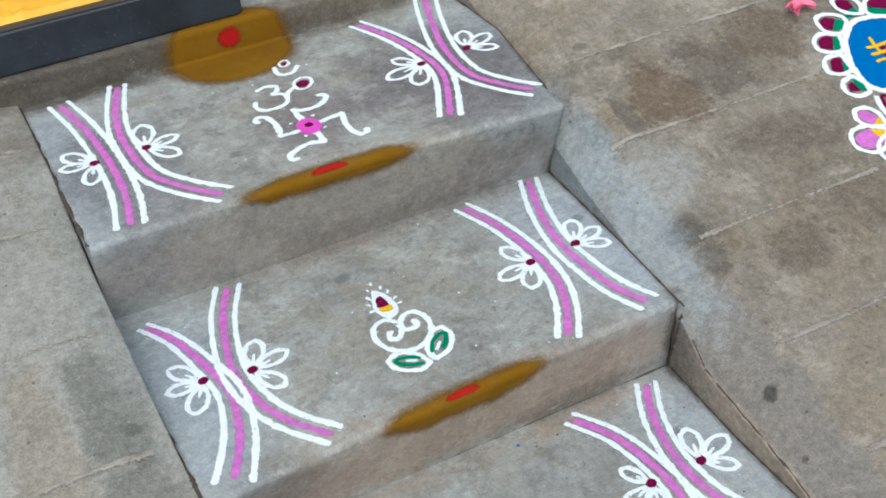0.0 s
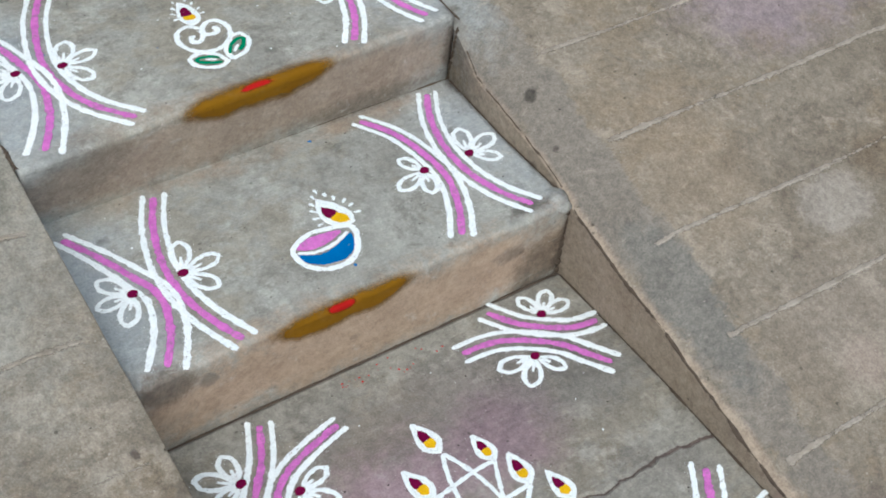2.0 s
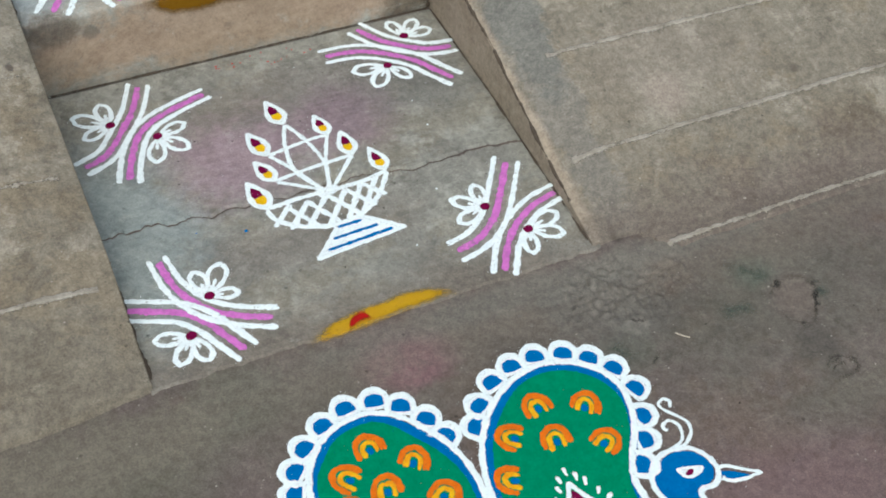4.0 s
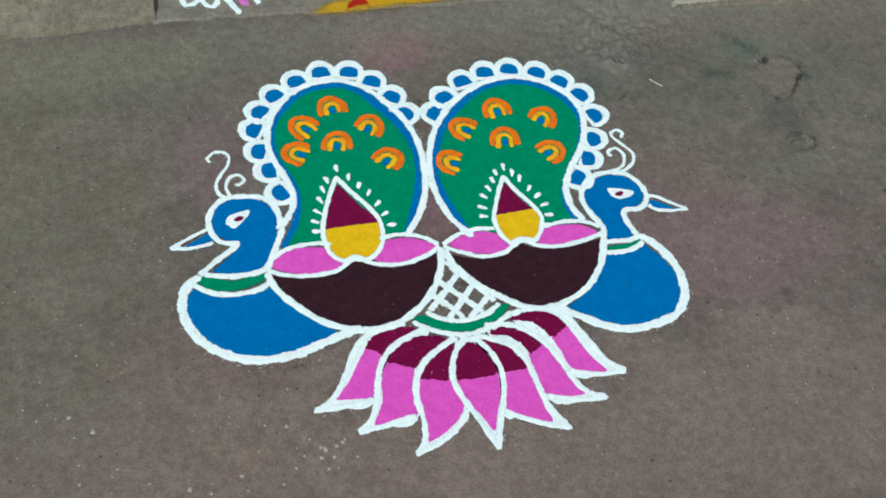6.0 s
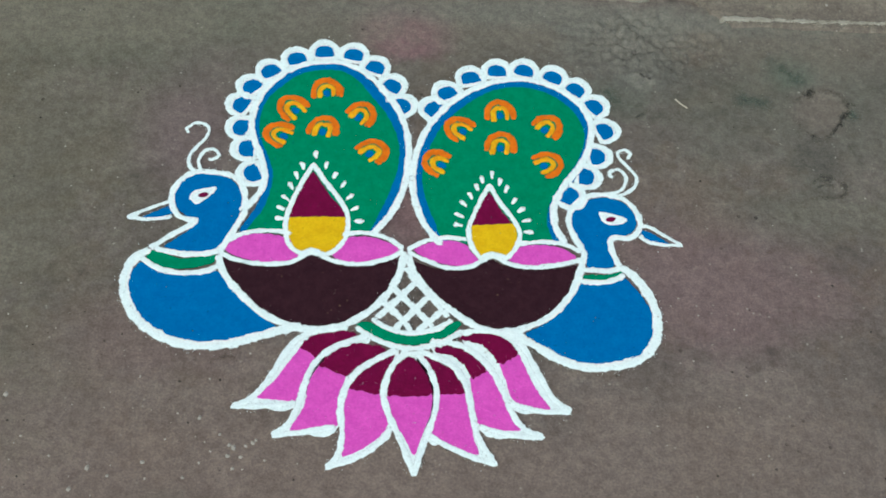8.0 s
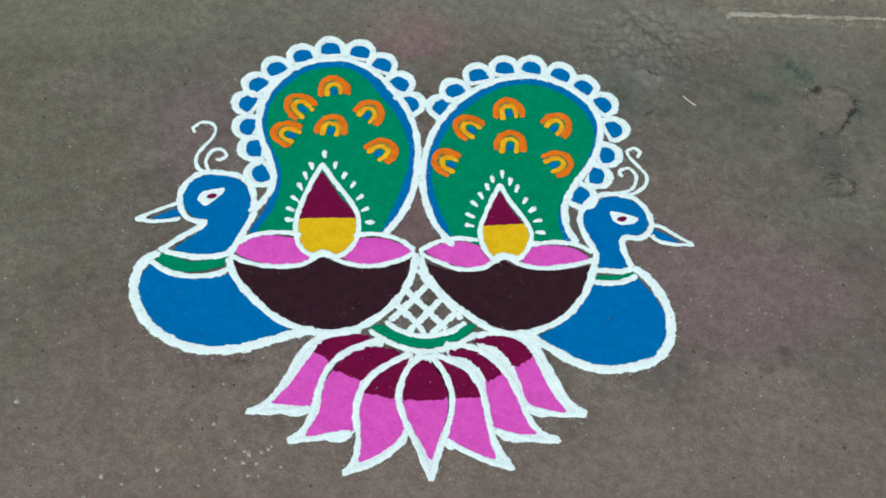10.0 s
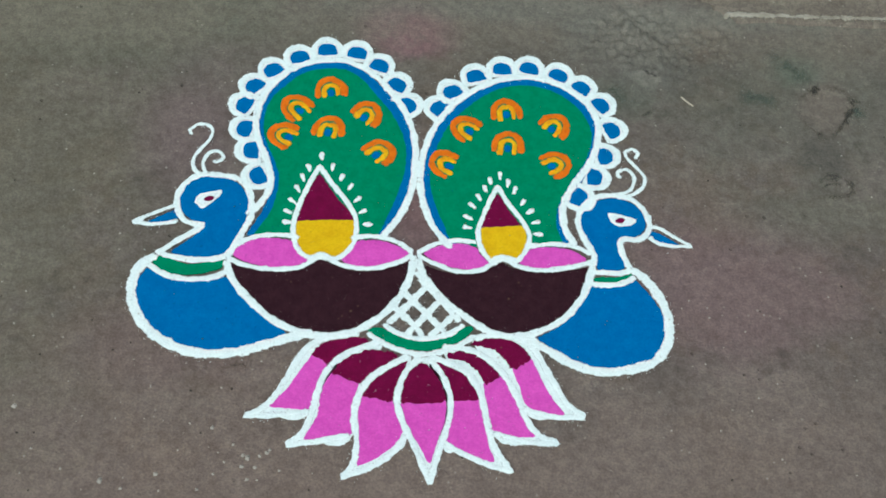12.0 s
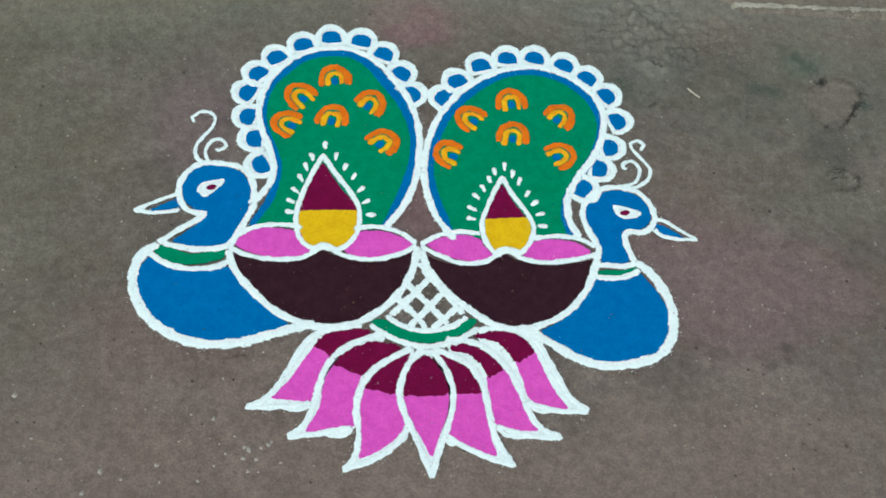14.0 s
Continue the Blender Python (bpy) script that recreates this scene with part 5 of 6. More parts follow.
peacocks = base("peacock_drawing", 0.38, -1.2, -0.002, "two peacocks with oil lamps over a lotus in coloured powder", "powder drawing")
fan(peacocks, [(-24.2, 3.3), (-22, 6.1), (-21.1, 9.4), (-22.1, 13.6), (-23.4, 17.1), (-23.7, 20.7), (-22.8, 24.6), (-20.8, 27.9), (-18, 30.4), (-14.6, 31.7), (-10.8, 31.8), (-7.3, 30), (-4.4, 26.7), (-1.9, 22.5), (-0.6, 17.8), (-0.5, 12.7), (-1.3, 7.8), (-3, 3.7), (-5.4, 0.3)],
    [(-23.8, 0.3), (-22.2, 3.5), (-21, 6.8), (-20.6, 10.2), (-21.7, 13.6), (-23, 17.1), (-23.2, 21.2), (-22.4, 24.6), (-20.4, 27.7), (-17.5, 30), (-14.2, 31.2), (-10.7, 31.1), (-7.8, 29.5), (-5, 26.3), (-2.5, 22.1), (-1.1, 17.3), (-1, 12.7), (-1.9, 8.3), (-3.5, 4.1), (-5.6, 0.7), (-10.5, 0.4), (-16.7, 0.3)],
    [(-22.9, 0.3), (-20.9, 3.7), (-20, 6.9), (-19.8, 10.2), (-20.8, 13.7), (-22.1, 17.1), (-22.3, 20.7), (-21.5, 23.9), (-19.5, 26.6), (-17.1, 28.9), (-14.1, 30), (-10.7, 29.9), (-8.3, 28.1), (-6.1, 25), (-3.7, 21.3), (-2.2, 16.9), (-2.1, 12.7), (-3.2, 8.2), (-4.8, 3.9), (-6.6, 0.5), (-10.5, 0.2), (-16.7, 0.1)],
    (((-12.9, 25.8), 0), ((-17.6, 22.2), -42), ((-19.1, 17.2), -60), ((-13.2, 18.4), 5), ((-7.8, 21.3), 38), ((-6, 14.5), 48)),
    [(-23.0, 10.1), (-24.2, 14.6), (-25.3, 18.5), (-25.6, 22.9), (-24.3, 26.5), (-21.7, 29.7), (-17.8, 32.4), (-13.6, 34), (-9, 33.6), (-5.6, 31.2), (-2.9, 27.6), (-1.4, 23.8)], (-12.2, 15.4))
fan(peacocks, [(22, -0.5), (20.6, 2.3), (20.7, 6.2), (22.5, 9.9), (25, 13.4), (26.6, 17.1), (27.2, 20.8), (26.4, 24), (24.5, 26.6), (21.6, 28.6), (17.8, 29.8), (13.8, 29.4), (9.8, 27.7), (6.2, 24.8), (3.1, 20.8), (1.1, 16.2), (0.2, 11.3), (0.3, 7.3), (1.4, 3.1), (3.3, -0.1), (4.4, -1.3)],
    [(21.6, -0.3), (20.5, 3), (21, 6.2), (22.8, 9.6), (25.3, 13.4), (26.8, 17.6), (26.8, 21.3), (25.6, 24.5), (23.2, 26.9), (20.3, 28.4), (17.3, 29.2), (13.8, 28.9), (10.2, 27.2), (6.6, 24.4), (3.7, 20.8), (1.7, 16), (0.8, 11.3), (0.9, 7.4), (2, 3.1), (3.6, -0.1), (13.2, -0.6)],
    [(20, -0.3), (19.2, 3), (19.8, 6.4), (21.8, 10.3), (24.2, 13.9), (25.6, 17.6), (25.7, 20.7), (24.4, 23.7), (22.3, 26), (19.8, 27.4), (17.2, 28), (13.7, 27.6), (10.6, 26), (7.5, 23.3), (4.8, 20.1), (2.9, 15.9), (1.8, 11.3), (2.1, 7.4), (3.4, 3.1), (5.2, -0.2), (13.1, -0.8)],
    (((13.4, 22.7), 0), ((7.5, 19.3), -42), ((13.2, 16.4), 3), ((20.2, 20.1), 42), ((4.2, 12.8), -62), ((19.8, 13.3), 62)),
    [(3.2, 23.4), (5.3, 26.6), (9, 29.8), (13.2, 31.4), (17.5, 31.7), (22, 30.5), (25.4, 28.2), (28.1, 24.9), (29.3, 20.2), (27.7, 15.3), (25.8, 11.4), (23.2, 7.7)], (13.3, 14.1))
bird(peacocks, [(-33.3, 6.5), (-32.5, 8.5), (-30.4, 9.5), (-27.6, 9.4), (-25.4, 8.2), (-24.3, 5.8), (-24.5, 3), (-25.3, 0.7), (-26.2, -1.6), (-27.4, -3), (-29.9, -3.5), (-32.2, -3.1), (-33.8, -2.7), (-32.1, -1.3), (-30.2, 0.6), (-30, 2.2), (-31.4, 2.6), (-32.9, 4.2)],
     [(-36.1, -3.3), (-33.5, -1.1), (-30.9, 0.8), (-30.1, 1.8), (-32, 2), (-33.4, 3.4), (-33.9, 6), (-33, 8.5), (-30.8, 10.1), (-27.7, 10), (-25.3, 9.2), (-23.8, 6.8), (-23.6, 3.5), (-24.4, 1.1), (-25.5, -1.4), (-26.6, -3.7)],
     [(-37.5, 2.1), (-35, 3.5), (-33.7, 4.3), (-33.3, 2.9), (-36, 2)], [(-33.9, 4.9), (-36.5, 3.6), (-39.6, 1.9), (-36.6, 1.6), (-33.4, 2.2)], [(-31.3, 5.4), (-30.6, 6.6), (-27.9, 7.3), (-28.9, 5.8), (-30.4, 4.6)], (-29.5, 6),
     ([(-32.7, 17), (-33.1, 17.9), (-32, 18.9), (-30.5, 18.8), (-29.8, 17.9), (-30.2, 16.2), (-31.3, 14.5), (-32.2, 12.7), (-31.9, 10.9), (-30.8, 10.1)], [(-29.5, 12.6), (-28.8, 12.3), (-27.9, 13.1), (-28.5, 14.1), (-29.7, 14.1), (-30.6, 12.9), (-30.7, 11.4), (-30, 10.1)]),
     [(-36, -4.3), (-35.1, -3.7), (-31.6, -4.9), (-28.3, -4.3), (-26.8, -4), (-27.5, -5.1), (-30.8, -6), (-34.2, -5.8)], ([(-35.4, -3.1), (-31.7, -3.9), (-28.3, -3.8), (-26.2, -3.1)], [(-36.9, -4.7), (-34.4, -6.4), (-31.5, -7), (-28.4, -6.7), (-26.2, -5.7)]),
     [(-36.9, -5.6), (-34.1, -6.8), (-30.7, -7.4), (-26.7, -6.7), (-24.7, -9.1), (-21.5, -12.5), (-18, -15.1), (-22.1, -16.5), (-26.4, -17.6), (-30.7, -17.1), (-34.5, -15), (-37.3, -11.7), (-38, -8.3)],
     [(-35.8, -3.2), (-38, -5.3), (-38.7, -8.5), (-37.9, -11.7), (-35.8, -14.8), (-32.5, -17), (-29.2, -18), (-24.9, -17.9), (-21.3, -16.9), (-17.7, -15.6), (-14.4, -14.8)])
bird(peacocks, [(23, 3.5), (24.2, 6), (26.5, 7.3), (29, 7.5), (31.1, 6.4), (32.2, 4.2), (31.7, 2.3), (29.9, 1.3), (28.3, 1.5), (27.7, -0.2), (28.3, -2.5), (28.3, -3.9), (26.8, -4.3), (25.2, -4.4), (24.8, -3.5), (24.4, -1.2), (23.4, 1.2)],
     [(24.1, -3.9), (24.3, -1.8), (23, 1.2), (22.6, 4), (23.9, 6.6), (26.1, 8), (29, 8.2), (31.4, 7.1), (32.8, 4.7), (32.7, 2.3), (31.1, 0.8), (29, 0.8), (28.3, -0.1), (28.7, -2.5), (29.5, -4.3)],
     [(32.9, 2.3), (34.5, 1.7), (36.9, 0), (34.7, 0.2), (33, 1.2)], [(32.8, 2.8), (34.2, 2.8), (36.5, 1.2), (38.6, -0.2), (35.9, -0.2), (33.5, 0.4), (32.6, 1.5)], [(27.2, 5), (29.5, 4.5), (30.9, 3.9), (29.7, 3.2), (27.9, 3.4)], (28.7, 3.9),
     ([(32.1, 14.8), (32.7, 15.9), (32, 16.7), (30.9, 16.2), (31, 15), (32.2, 13.3), (33.2, 11.6), (32.8, 9.9), (31.3, 8.6), (30.1, 8.2)], [(29.9, 11.6), (29.2, 11.5), (29.4, 12.5), (30.7, 13), (31.6, 11.8), (31.4, 10.4), (30.6, 9.1), (28.5, 8.3)]),
     [(23.9, -5.7), (25.5, -5.5), (27.5, -5.5), (29.6, -4.8), (28.7, -5.7), (26.6, -6.2), (24.6, -6.3)], ([(23.6, -4.8), (25.6, -4.8), (28, -4.8), (29.8, -4.1)], [(23.4, -6.6), (25.4, -6.8), (27.8, -6.5), (30, -5.3)]),
     [(23.6, -6.9), (26.5, -7.1), (29.8, -6.1), (31.7, -8.8), (32.9, -11.8), (32.6, -14.9), (30.9, -17.6), (27.9, -18.9), (24.4, -19.4), (21.1, -18.8), (18.2, -16.9), (15.6, -15.2), (18.9, -13.3), (21.4, -10.7)],
     [(29.3, -4), (31.1, -5.6), (32.8, -8.3), (33.7, -11.8), (33.2, -15.5), (31.1, -18.4), (27.8, -19.6), (24, -20.1), (20.3, -19.2), (17, -17.2), (14.1, -15.4), (12.2, -14.7)])
oil_lamp(peacocks, [(-26.2, -4.4), (-23.4, -5.4), (-19.6, -5.8), (-16.5, -5.3), (-13.8, -3.8), (-10.4, -5.2), (-7.4, -5.5), (-4.3, -4.8), (-1.6, -3.7), (-2, -6.2), (-3.6, -9.7), (-6.6, -12.3), (-9.6, -13.9), (-13, -14.6), (-16.3, -14.1), (-20.1, -12.1), (-23.1, -9.5), (-25.1, -6.9)],
         [(-26.6, -3.7), (-25.5, -7), (-23.1, -10), (-20, -12.9), (-16.3, -14.8), (-12.6, -15.3), (-8.9, -14.4), (-5.5, -12.1), (-2.8, -8.8), (-1.4, -5.4), (-1, -2.5)],
         ([(-25.8, -2.7), (-23.6, -1), (-20.9, -0.4), (-17.4, -1), (-16.8, -2.1), (-15.4, -3.5), (-18.1, -4.6), (-21.5, -4.5), (-24.2, -3.7)], [(-10.7, -3.4), (-9.7, -1.8), (-8.5, -0.6), (-5.8, -0.5), (-3.5, -1.2), (-1.6, -2.2), (-3.5, -3.5), (-6.6, -4.4), (-9.3, -4.3)]),
         ([(-26.8, -3.4), (-25.1, -1.3), (-22.5, -0), (-19, 0.3), (-16.7, -0.1)], [(-26.8, -3.2), (-24.2, -4.6), (-20.3, -5.2), (-16.6, -4.8), (-13.8, -3.2), (-10.4, -4.5), (-7, -4.8), (-3.5, -3.9), (-1, -2.4)], [(-9.9, 0), (-6.6, 0.4), (-3.4, -0.4), (-1, -2.2)]),
         [(-14.2, 12.1), (-12.6, 9.3), (-10.1, 5.7), (-9, 2.8), (-9.2, -0.4), (-10.5, -2.5), (-12, -3.4), (-13.8, -2.7), (-15.4, -3.2), (-17, -1.9), (-17.7, 1.3), (-17.2, 4.5), (-15.7, 8.9)],
         [(-14.2, 10.6), (-12.1, 7), (-9.9, 4), (-9.5, 2.7), (-13.2, 2.5), (-17, 2.4), (-16.8, 4.1), (-15.5, 7.9)], [(-17, 2.5), (-13.2, 2.7), (-9.5, 2.8), (-9.4, 0.5), (-10.5, -1.8), (-11.8, -2.9), (-13.9, -2.4), (-15.5, -2.7), (-16.7, -1), (-17.2, 0.8)],
         [(-14, 13.8), (-15.8, 11.8), (-16.6, 10), (-17.3, 8.1), (-18, 6), (-18.5, 4.2), (-18.6, 2.4), (-12.4, 12), (-11.1, 10.2), (-9.8, 8.7), (-8.8, 6.5), (-8, 4.5), (-7.4, 2.3)], (-13.6, 1.8))
oil_lamp(peacocks, [(0.2, -4.1), (2.7, -5.2), (5.8, -5.6), (9, -4.9), (11.1, -3.7), (12.9, -4.6), (16.8, -5.1), (20.8, -4.7), (23.1, -4.1), (22.2, -7.1), (20.3, -10.2), (17.8, -12.5), (15, -13.9), (11.9, -14.5), (9.3, -13.7), (5.9, -11.5), (2.9, -9.2), (1.1, -6.5)],
         [(-0.6, -3), (0.5, -6.1), (2.6, -9.2), (5.9, -12.2), (9.2, -14.4), (12.6, -15), (16.1, -14), (19.4, -12), (22.2, -8.5), (23.6, -5), (24, -3.2)],
         ([(0.6, -2.2), (2.8, -1.1), (5.6, -0.7), (7.6, -1.3), (8.1, -2.4), (9.2, -3.5), (7.4, -4.4), (4.3, -4.1), (2, -3.2)], [(13.9, -3.4), (15.3, -1.5), (17.9, -1), (21.1, -1.4), (23, -2.6), (22.5, -3.5), (19.3, -3.9), (16.5, -4.1)]),
         ([(-0.6, -2.3), (2, -0.7), (5.2, -0), (8, -0.3)], [(-0.6, -2.5), (2, -3.9), (5, -5), (8.2, -4.7), (11.3, -3), (13.7, -4.1), (16.9, -4.6), (20.9, -4), (24.2, -3)], [(15.1, -0.8), (18.4, -0.3), (21.6, -0.6), (24.1, -1.9)]),
         [(11.4, 9.3), (12.8, 6.2), (14.6, 3.4), (15.4, 1), (14.8, -1.3), (13.4, -3.2), (11.3, -2.5), (9.7, -3.3), (8.5, -1.4), (8.1, 1.3), (8.8, 3.7), (10.2, 7.1)],
         [(11.3, 7.9), (12.7, 5), (14.3, 2.5), (11.7, 2.2), (8.7, 2), (9.2, 3.7), (10.4, 6.3)], [(8.8, 2), (11.7, 2.3), (14.5, 2.5), (14.8, 0.5), (14.1, -1.5), (13, -2.8), (11.3, -2.2), (9.9, -2.8), (8.8, -0.7)],
         [(11.8, 11.2), (10.3, 10.3), (9.5, 8.9), (8.5, 7.4), (7.5, 5.9), (6.8, 3.9), (6.6, 2.2), (12.9, 10), (13.8, 8.7), (14.9, 6.7), (15.8, 5.1), (16.5, 3.3), (16.7, 1.3)], (11.4, 1.4))
net = drawn("net", WHITE, peacocks, ([(-0.9, -5.1), (1.8, -8.7), (5.1, -12.9)], [(-2.5, -8.4), (0.6, -11.8), (3, -14.6)], [(-3.9, -10.7), (-1.7, -12.9), (-0, -15.1)], [(0.8, -7.3), (-2.4, -11), (-4.7, -13.3)], [(2.5, -9.6), (-0.2, -12.7), (-2.3, -15)], [(4.5, -11.6), (2.4, -13.7), (0.7, -15.3)]), width=1.1)
field("green_smile", GREEN, net, [(-7.2, -14.3), (-5.5, -14.2), (-2.9, -15.6), (0.1, -16), (3.1, -15.4), (5.6, -13.9), (6.7, -13.7), (5, -15.4), (2.3, -16.6), (-0.3, -17), (-3.3, -16.5), (-5.5, -15.5)], 0.16, "green powder")
drawn("smile_line", WHITE, net, ([(-5.3, -13.4), (-2.9, -14.9), (0.1, -15.5), (3.5, -14.7), (5.6, -13.2)], [(-7.5, -14.7), (-4.4, -16.7), (-0.3, -17.8), (3.8, -16.9), (7.1, -14.9)]), width=0.95)
petal(peacocks, [(-8.5, -14.7), (-13.7, -15.9), (-16.2, -18.4), (-18.6, -23.1), (-20.6, -25.6), (-22.8, -26.7), (-18.8, -26.6), (-14.7, -26)], [(-14.4, -18.1), (-13.3, -18.4), (-12.4, -19.8), (-13.8, -22.4), (-14.1, -25.7), (-16.3, -25.5), (-19.8, -25.2), (-17.5, -23.1), (-16.1, -20.7)], [(-14.4, -17.9), (-12.6, -16.2), (-8.9, -15.5), (-7.4, -16.1), (-10.2, -17.5), (-12.2, -19.7), (-13.3, -18.5)])
petal(peacocks, [(-5.5, -15.9), (-10, -17.8), (-12.6, -20.3), (-13.7, -23.2), (-14.5, -26.6), (-15.7, -29.2), (-17.5, -30.6), (-13.7, -30.1), (-9.4, -29.2)], [(-11.8, -20.6), (-9.6, -21.3), (-8.7, -21.9), (-9.3, -24.6), (-9, -27.7), (-9.5, -28.9), (-12.3, -29.5), (-15.2, -29.8), (-13.5, -26.6), (-13, -23)], [(-11.8, -20.5), (-10.3, -18.8), (-7.4, -17.5), (-4.4, -17.7), (-3.5, -18.4), (-6.9, -20.3), (-8.5, -22), (-9.9, -21.3)])
petal(peacocks, [(-1.8, -18), (-6.1, -20.6), (-8.3, -23.4), (-9, -26.6), (-8.7, -30), (-9.1, -33), (-10.5, -34.8), (-6.7, -33.4), (-3.9, -31.3), (-2.5, -29.1)], [(-8, -23.7), (-5.9, -23.8), (-4.3, -24.4), (-4, -26.1), (-3.1, -28.1), (-3.8, -30), (-6.3, -32.1), (-8.5, -33.1), (-8.2, -29.2), (-8.5, -26.2)], [(-7.9, -23.7), (-6.3, -21.4), (-3.7, -19.4), (-2.4, -19), (-3.6, -21.8), (-4.2, -24.5), (-6.1, -24)])
petal(peacocks, [(0.2, -18.3), (-1.1, -18.9), (-2.7, -21), (-3.5, -24.2), (-2.9, -27.3), (-1.2, -31.3), (0.4, -35.6), (1.7, -31.3), (2.9, -27.7), (3.4, -24.6), (2.7, -21.4), (1.2, -19), (0.2, -18.3)], [(-3, -24.3), (-0.1, -24.4), (2.6, -24.3), (2.3, -27.3), (1.3, -30), (0.4, -32.8), (-0.6, -30.5), (-2.2, -27.7)], [(-3, -24.5), (-2.6, -21.8), (-1.5, -19.8), (-0.7, -19), (0.5, -19.7), (2.1, -22.2), (2.6, -24.5), (-0.1, -24.6)])
petal(peacocks, [(0.9, -18.1), (5, -19.9), (7.1, -22.8), (7.9, -26.9), (8.7, -30.7), (10.7, -34), (7.5, -33), (4, -31.3), (2.2, -30)], [(3.4, -23.9), (6.8, -23.9), (7.5, -26.9), (7.7, -30), (8.5, -32.6), (5.4, -31.4), (2.6, -29.7), (3.1, -27.3)], [(1.9, -18.9), (3.4, -18.9), (5.5, -20.9), (7, -23.3), (6.8, -24.1), (3.4, -24.1), (3.2, -22.2)])
petal(peacocks, [(2.5, -16.6), (6.6, -17.2), (9.9, -19.8), (11.8, -23.1), (13, -26.7), (14.6, -29.1), (16.8, -30.1), (13.4, -30.1), (8.6, -28.8)], [(8.1, -21.8), (10.2, -20.7), (11.5, -22.9), (12.3, -25.7), (14, -29.1), (11.3, -29.1), (8.7, -28.1), (8.4, -25.3)], [(3.2, -18), (6.4, -17.1), (8.6, -18.5), (10.1, -20.5), (8.1, -22), (7.3, -20.1), (5.6, -18.6)])
petal(peacocks, [(6.6, -15.4), (10.9, -14.8), (14.5, -16.6), (16.6, -20.6), (18.5, -24.6), (20.7, -26.5), (17, -26.6), (12.6, -25.5)], [(11.8, -19.5), (14.3, -18.5), (15.3, -21.3), (16.6, -24.1), (18.1, -26.2), (15.2, -25.8), (13.4, -24.7), (12.7, -22.1)], [(6.7, -16.1), (8, -15.1), (10.7, -15.5), (12.7, -16.3), (14.1, -18.2), (11.9, -19.7), (10.5, -17.7), (8.7, -16.5)])


# ---- round drawing on the ramp ----
TILT = math.degrees(math.atan(SLOPE))
wheel = base("round_drawing", 1.6, 0.75, 0.215 + SLOPE * 0.75 + 0.001, "round blue powder drawing with maroon and green petals", "powder drawing", tilt=TILT)
disc = drawn("disc", WHITE, wheel, ([(2.4, 4.2), (-2.1, 6.1), (-6.9, 6.2), (-11.5, 2.8), (-14.5, -1.5), (-16.2, -6.2), (-16.3, -10.5), (-12.9, -13.2), (-4, -13.2), (4.1, -7.6), (6.4, 0)],), width=1.5, closed=True)
field("blue_disc", BLUE, disc, [(1.7, 3.4), (-2.8, 5.3), (-7.1, 5.5), (-11, 2.6), (-13.9, -1.7), (-15.7, -6.4), (-15.4, -10.4), (-12.2, -12.5), (-4.3, -12.2), (3.2, -7.2), (5.2, -0.5)], 0.15, "blue powder disc")
drawn("gold_rays", YELLOW, disc, ([(-6.7, 1.2), (-7.4, -1.5), (-7.5, -4.1)], [(-9.8, -1.2), (-7.2, -1.6), (-2.5, -1.4)], [(-10.1, -3.3), (-7.9, -3.5), (-5.2, -3.6)], [(-10.4, -5.4), (-7.6, -5.5), (-5.7, -6.7)]), width=1.0, height=0.3, label="yellow powder rays")
field("red_heart", MAROON, disc, [(-6.4, -1.6), (-4.4, -3.6), (-4.7, -5.6), (-7.6, -4.8)], 0.25, "maroon powder")


def rim_petal(line, red, green):
    p = drawn("rim_petal", WHITE, wheel, (line,), width=1.2, closed=True)
    field("maroon_fill", MAROON, p, red, 0.16, "maroon powder")
    field("green_fill", GREEN, p, green, 0.16, "green powder")


rim_petal([(-5.7, 9), (-7, 11.5), (-5.6, 14.3), (-2.8, 14.4), (-1.4, 10.6), (-3.2, 7.7)], [(-6.4, 12.3), (-5, 13.3), (-3.1, 12.5), (-3.3, 10.1), (-6.5, 9.5)], [(-6.7, 9.3), (-3.4, 10), (-3.2, 7.7), (-6.7, 7.9)])
rim_petal([(0.1, 10.5), (3.5, 11.7), (7.9, 8.7), (4.9, 3.6), (-0.7, 5.9), (-2, 8)], [(-0.3, 10.1), (2.7, 10.8), (5.9, 8.3), (5.3, 5.8), (1.4, 7.6)], [(-1.3, 8.9), (1.9, 7.2), (5, 5.1), (4, 3.9), (-1, 6.5)])
rim_petal([(-13.6, 9.8), (-11.1, 10.7), (-8, 9), (-8, 6.7), (-11, 4.5), (-14, 6.2)], [(-13.3, 8.9), (-11.4, 9.8), (-9.5, 8.5), (-12.2, 6), (-13.6, 7.1)], [(-9.5, 8.5), (-8.2, 7.5), (-10, 5.6), (-12.3, 5.8)])
rim_petal([(-18.1, 4.7), (-15.4, 6), (-12, 4.2), (-14.2, 0.3), (-17.1, 0.6), (-18.9, 2.3)], [(-17.4, 4.2), (-15.5, 5.1), (-13.6, 4.3), (-16.1, 1.1), (-18.3, 2.4)], [(-13.5, 4.3), (-12.6, 3.3), (-14.7, 0.1), (-16, 1)])
rim_petal([(-20.3, -1.2), (-18.1, -0.3), (-15.5, -1), (-16.5, -5.3), (-19.3, -5.5), (-21.5, -3.9)], [(-19.1, -1.7), (-17.3, -1), (-16.4, -1.7), (-18.4, -5.2), (-20.3, -4.4)], [(-16.1, -1.5), (-15.5, -2.1), (-16.7, -5.4), (-18.1, -5)])
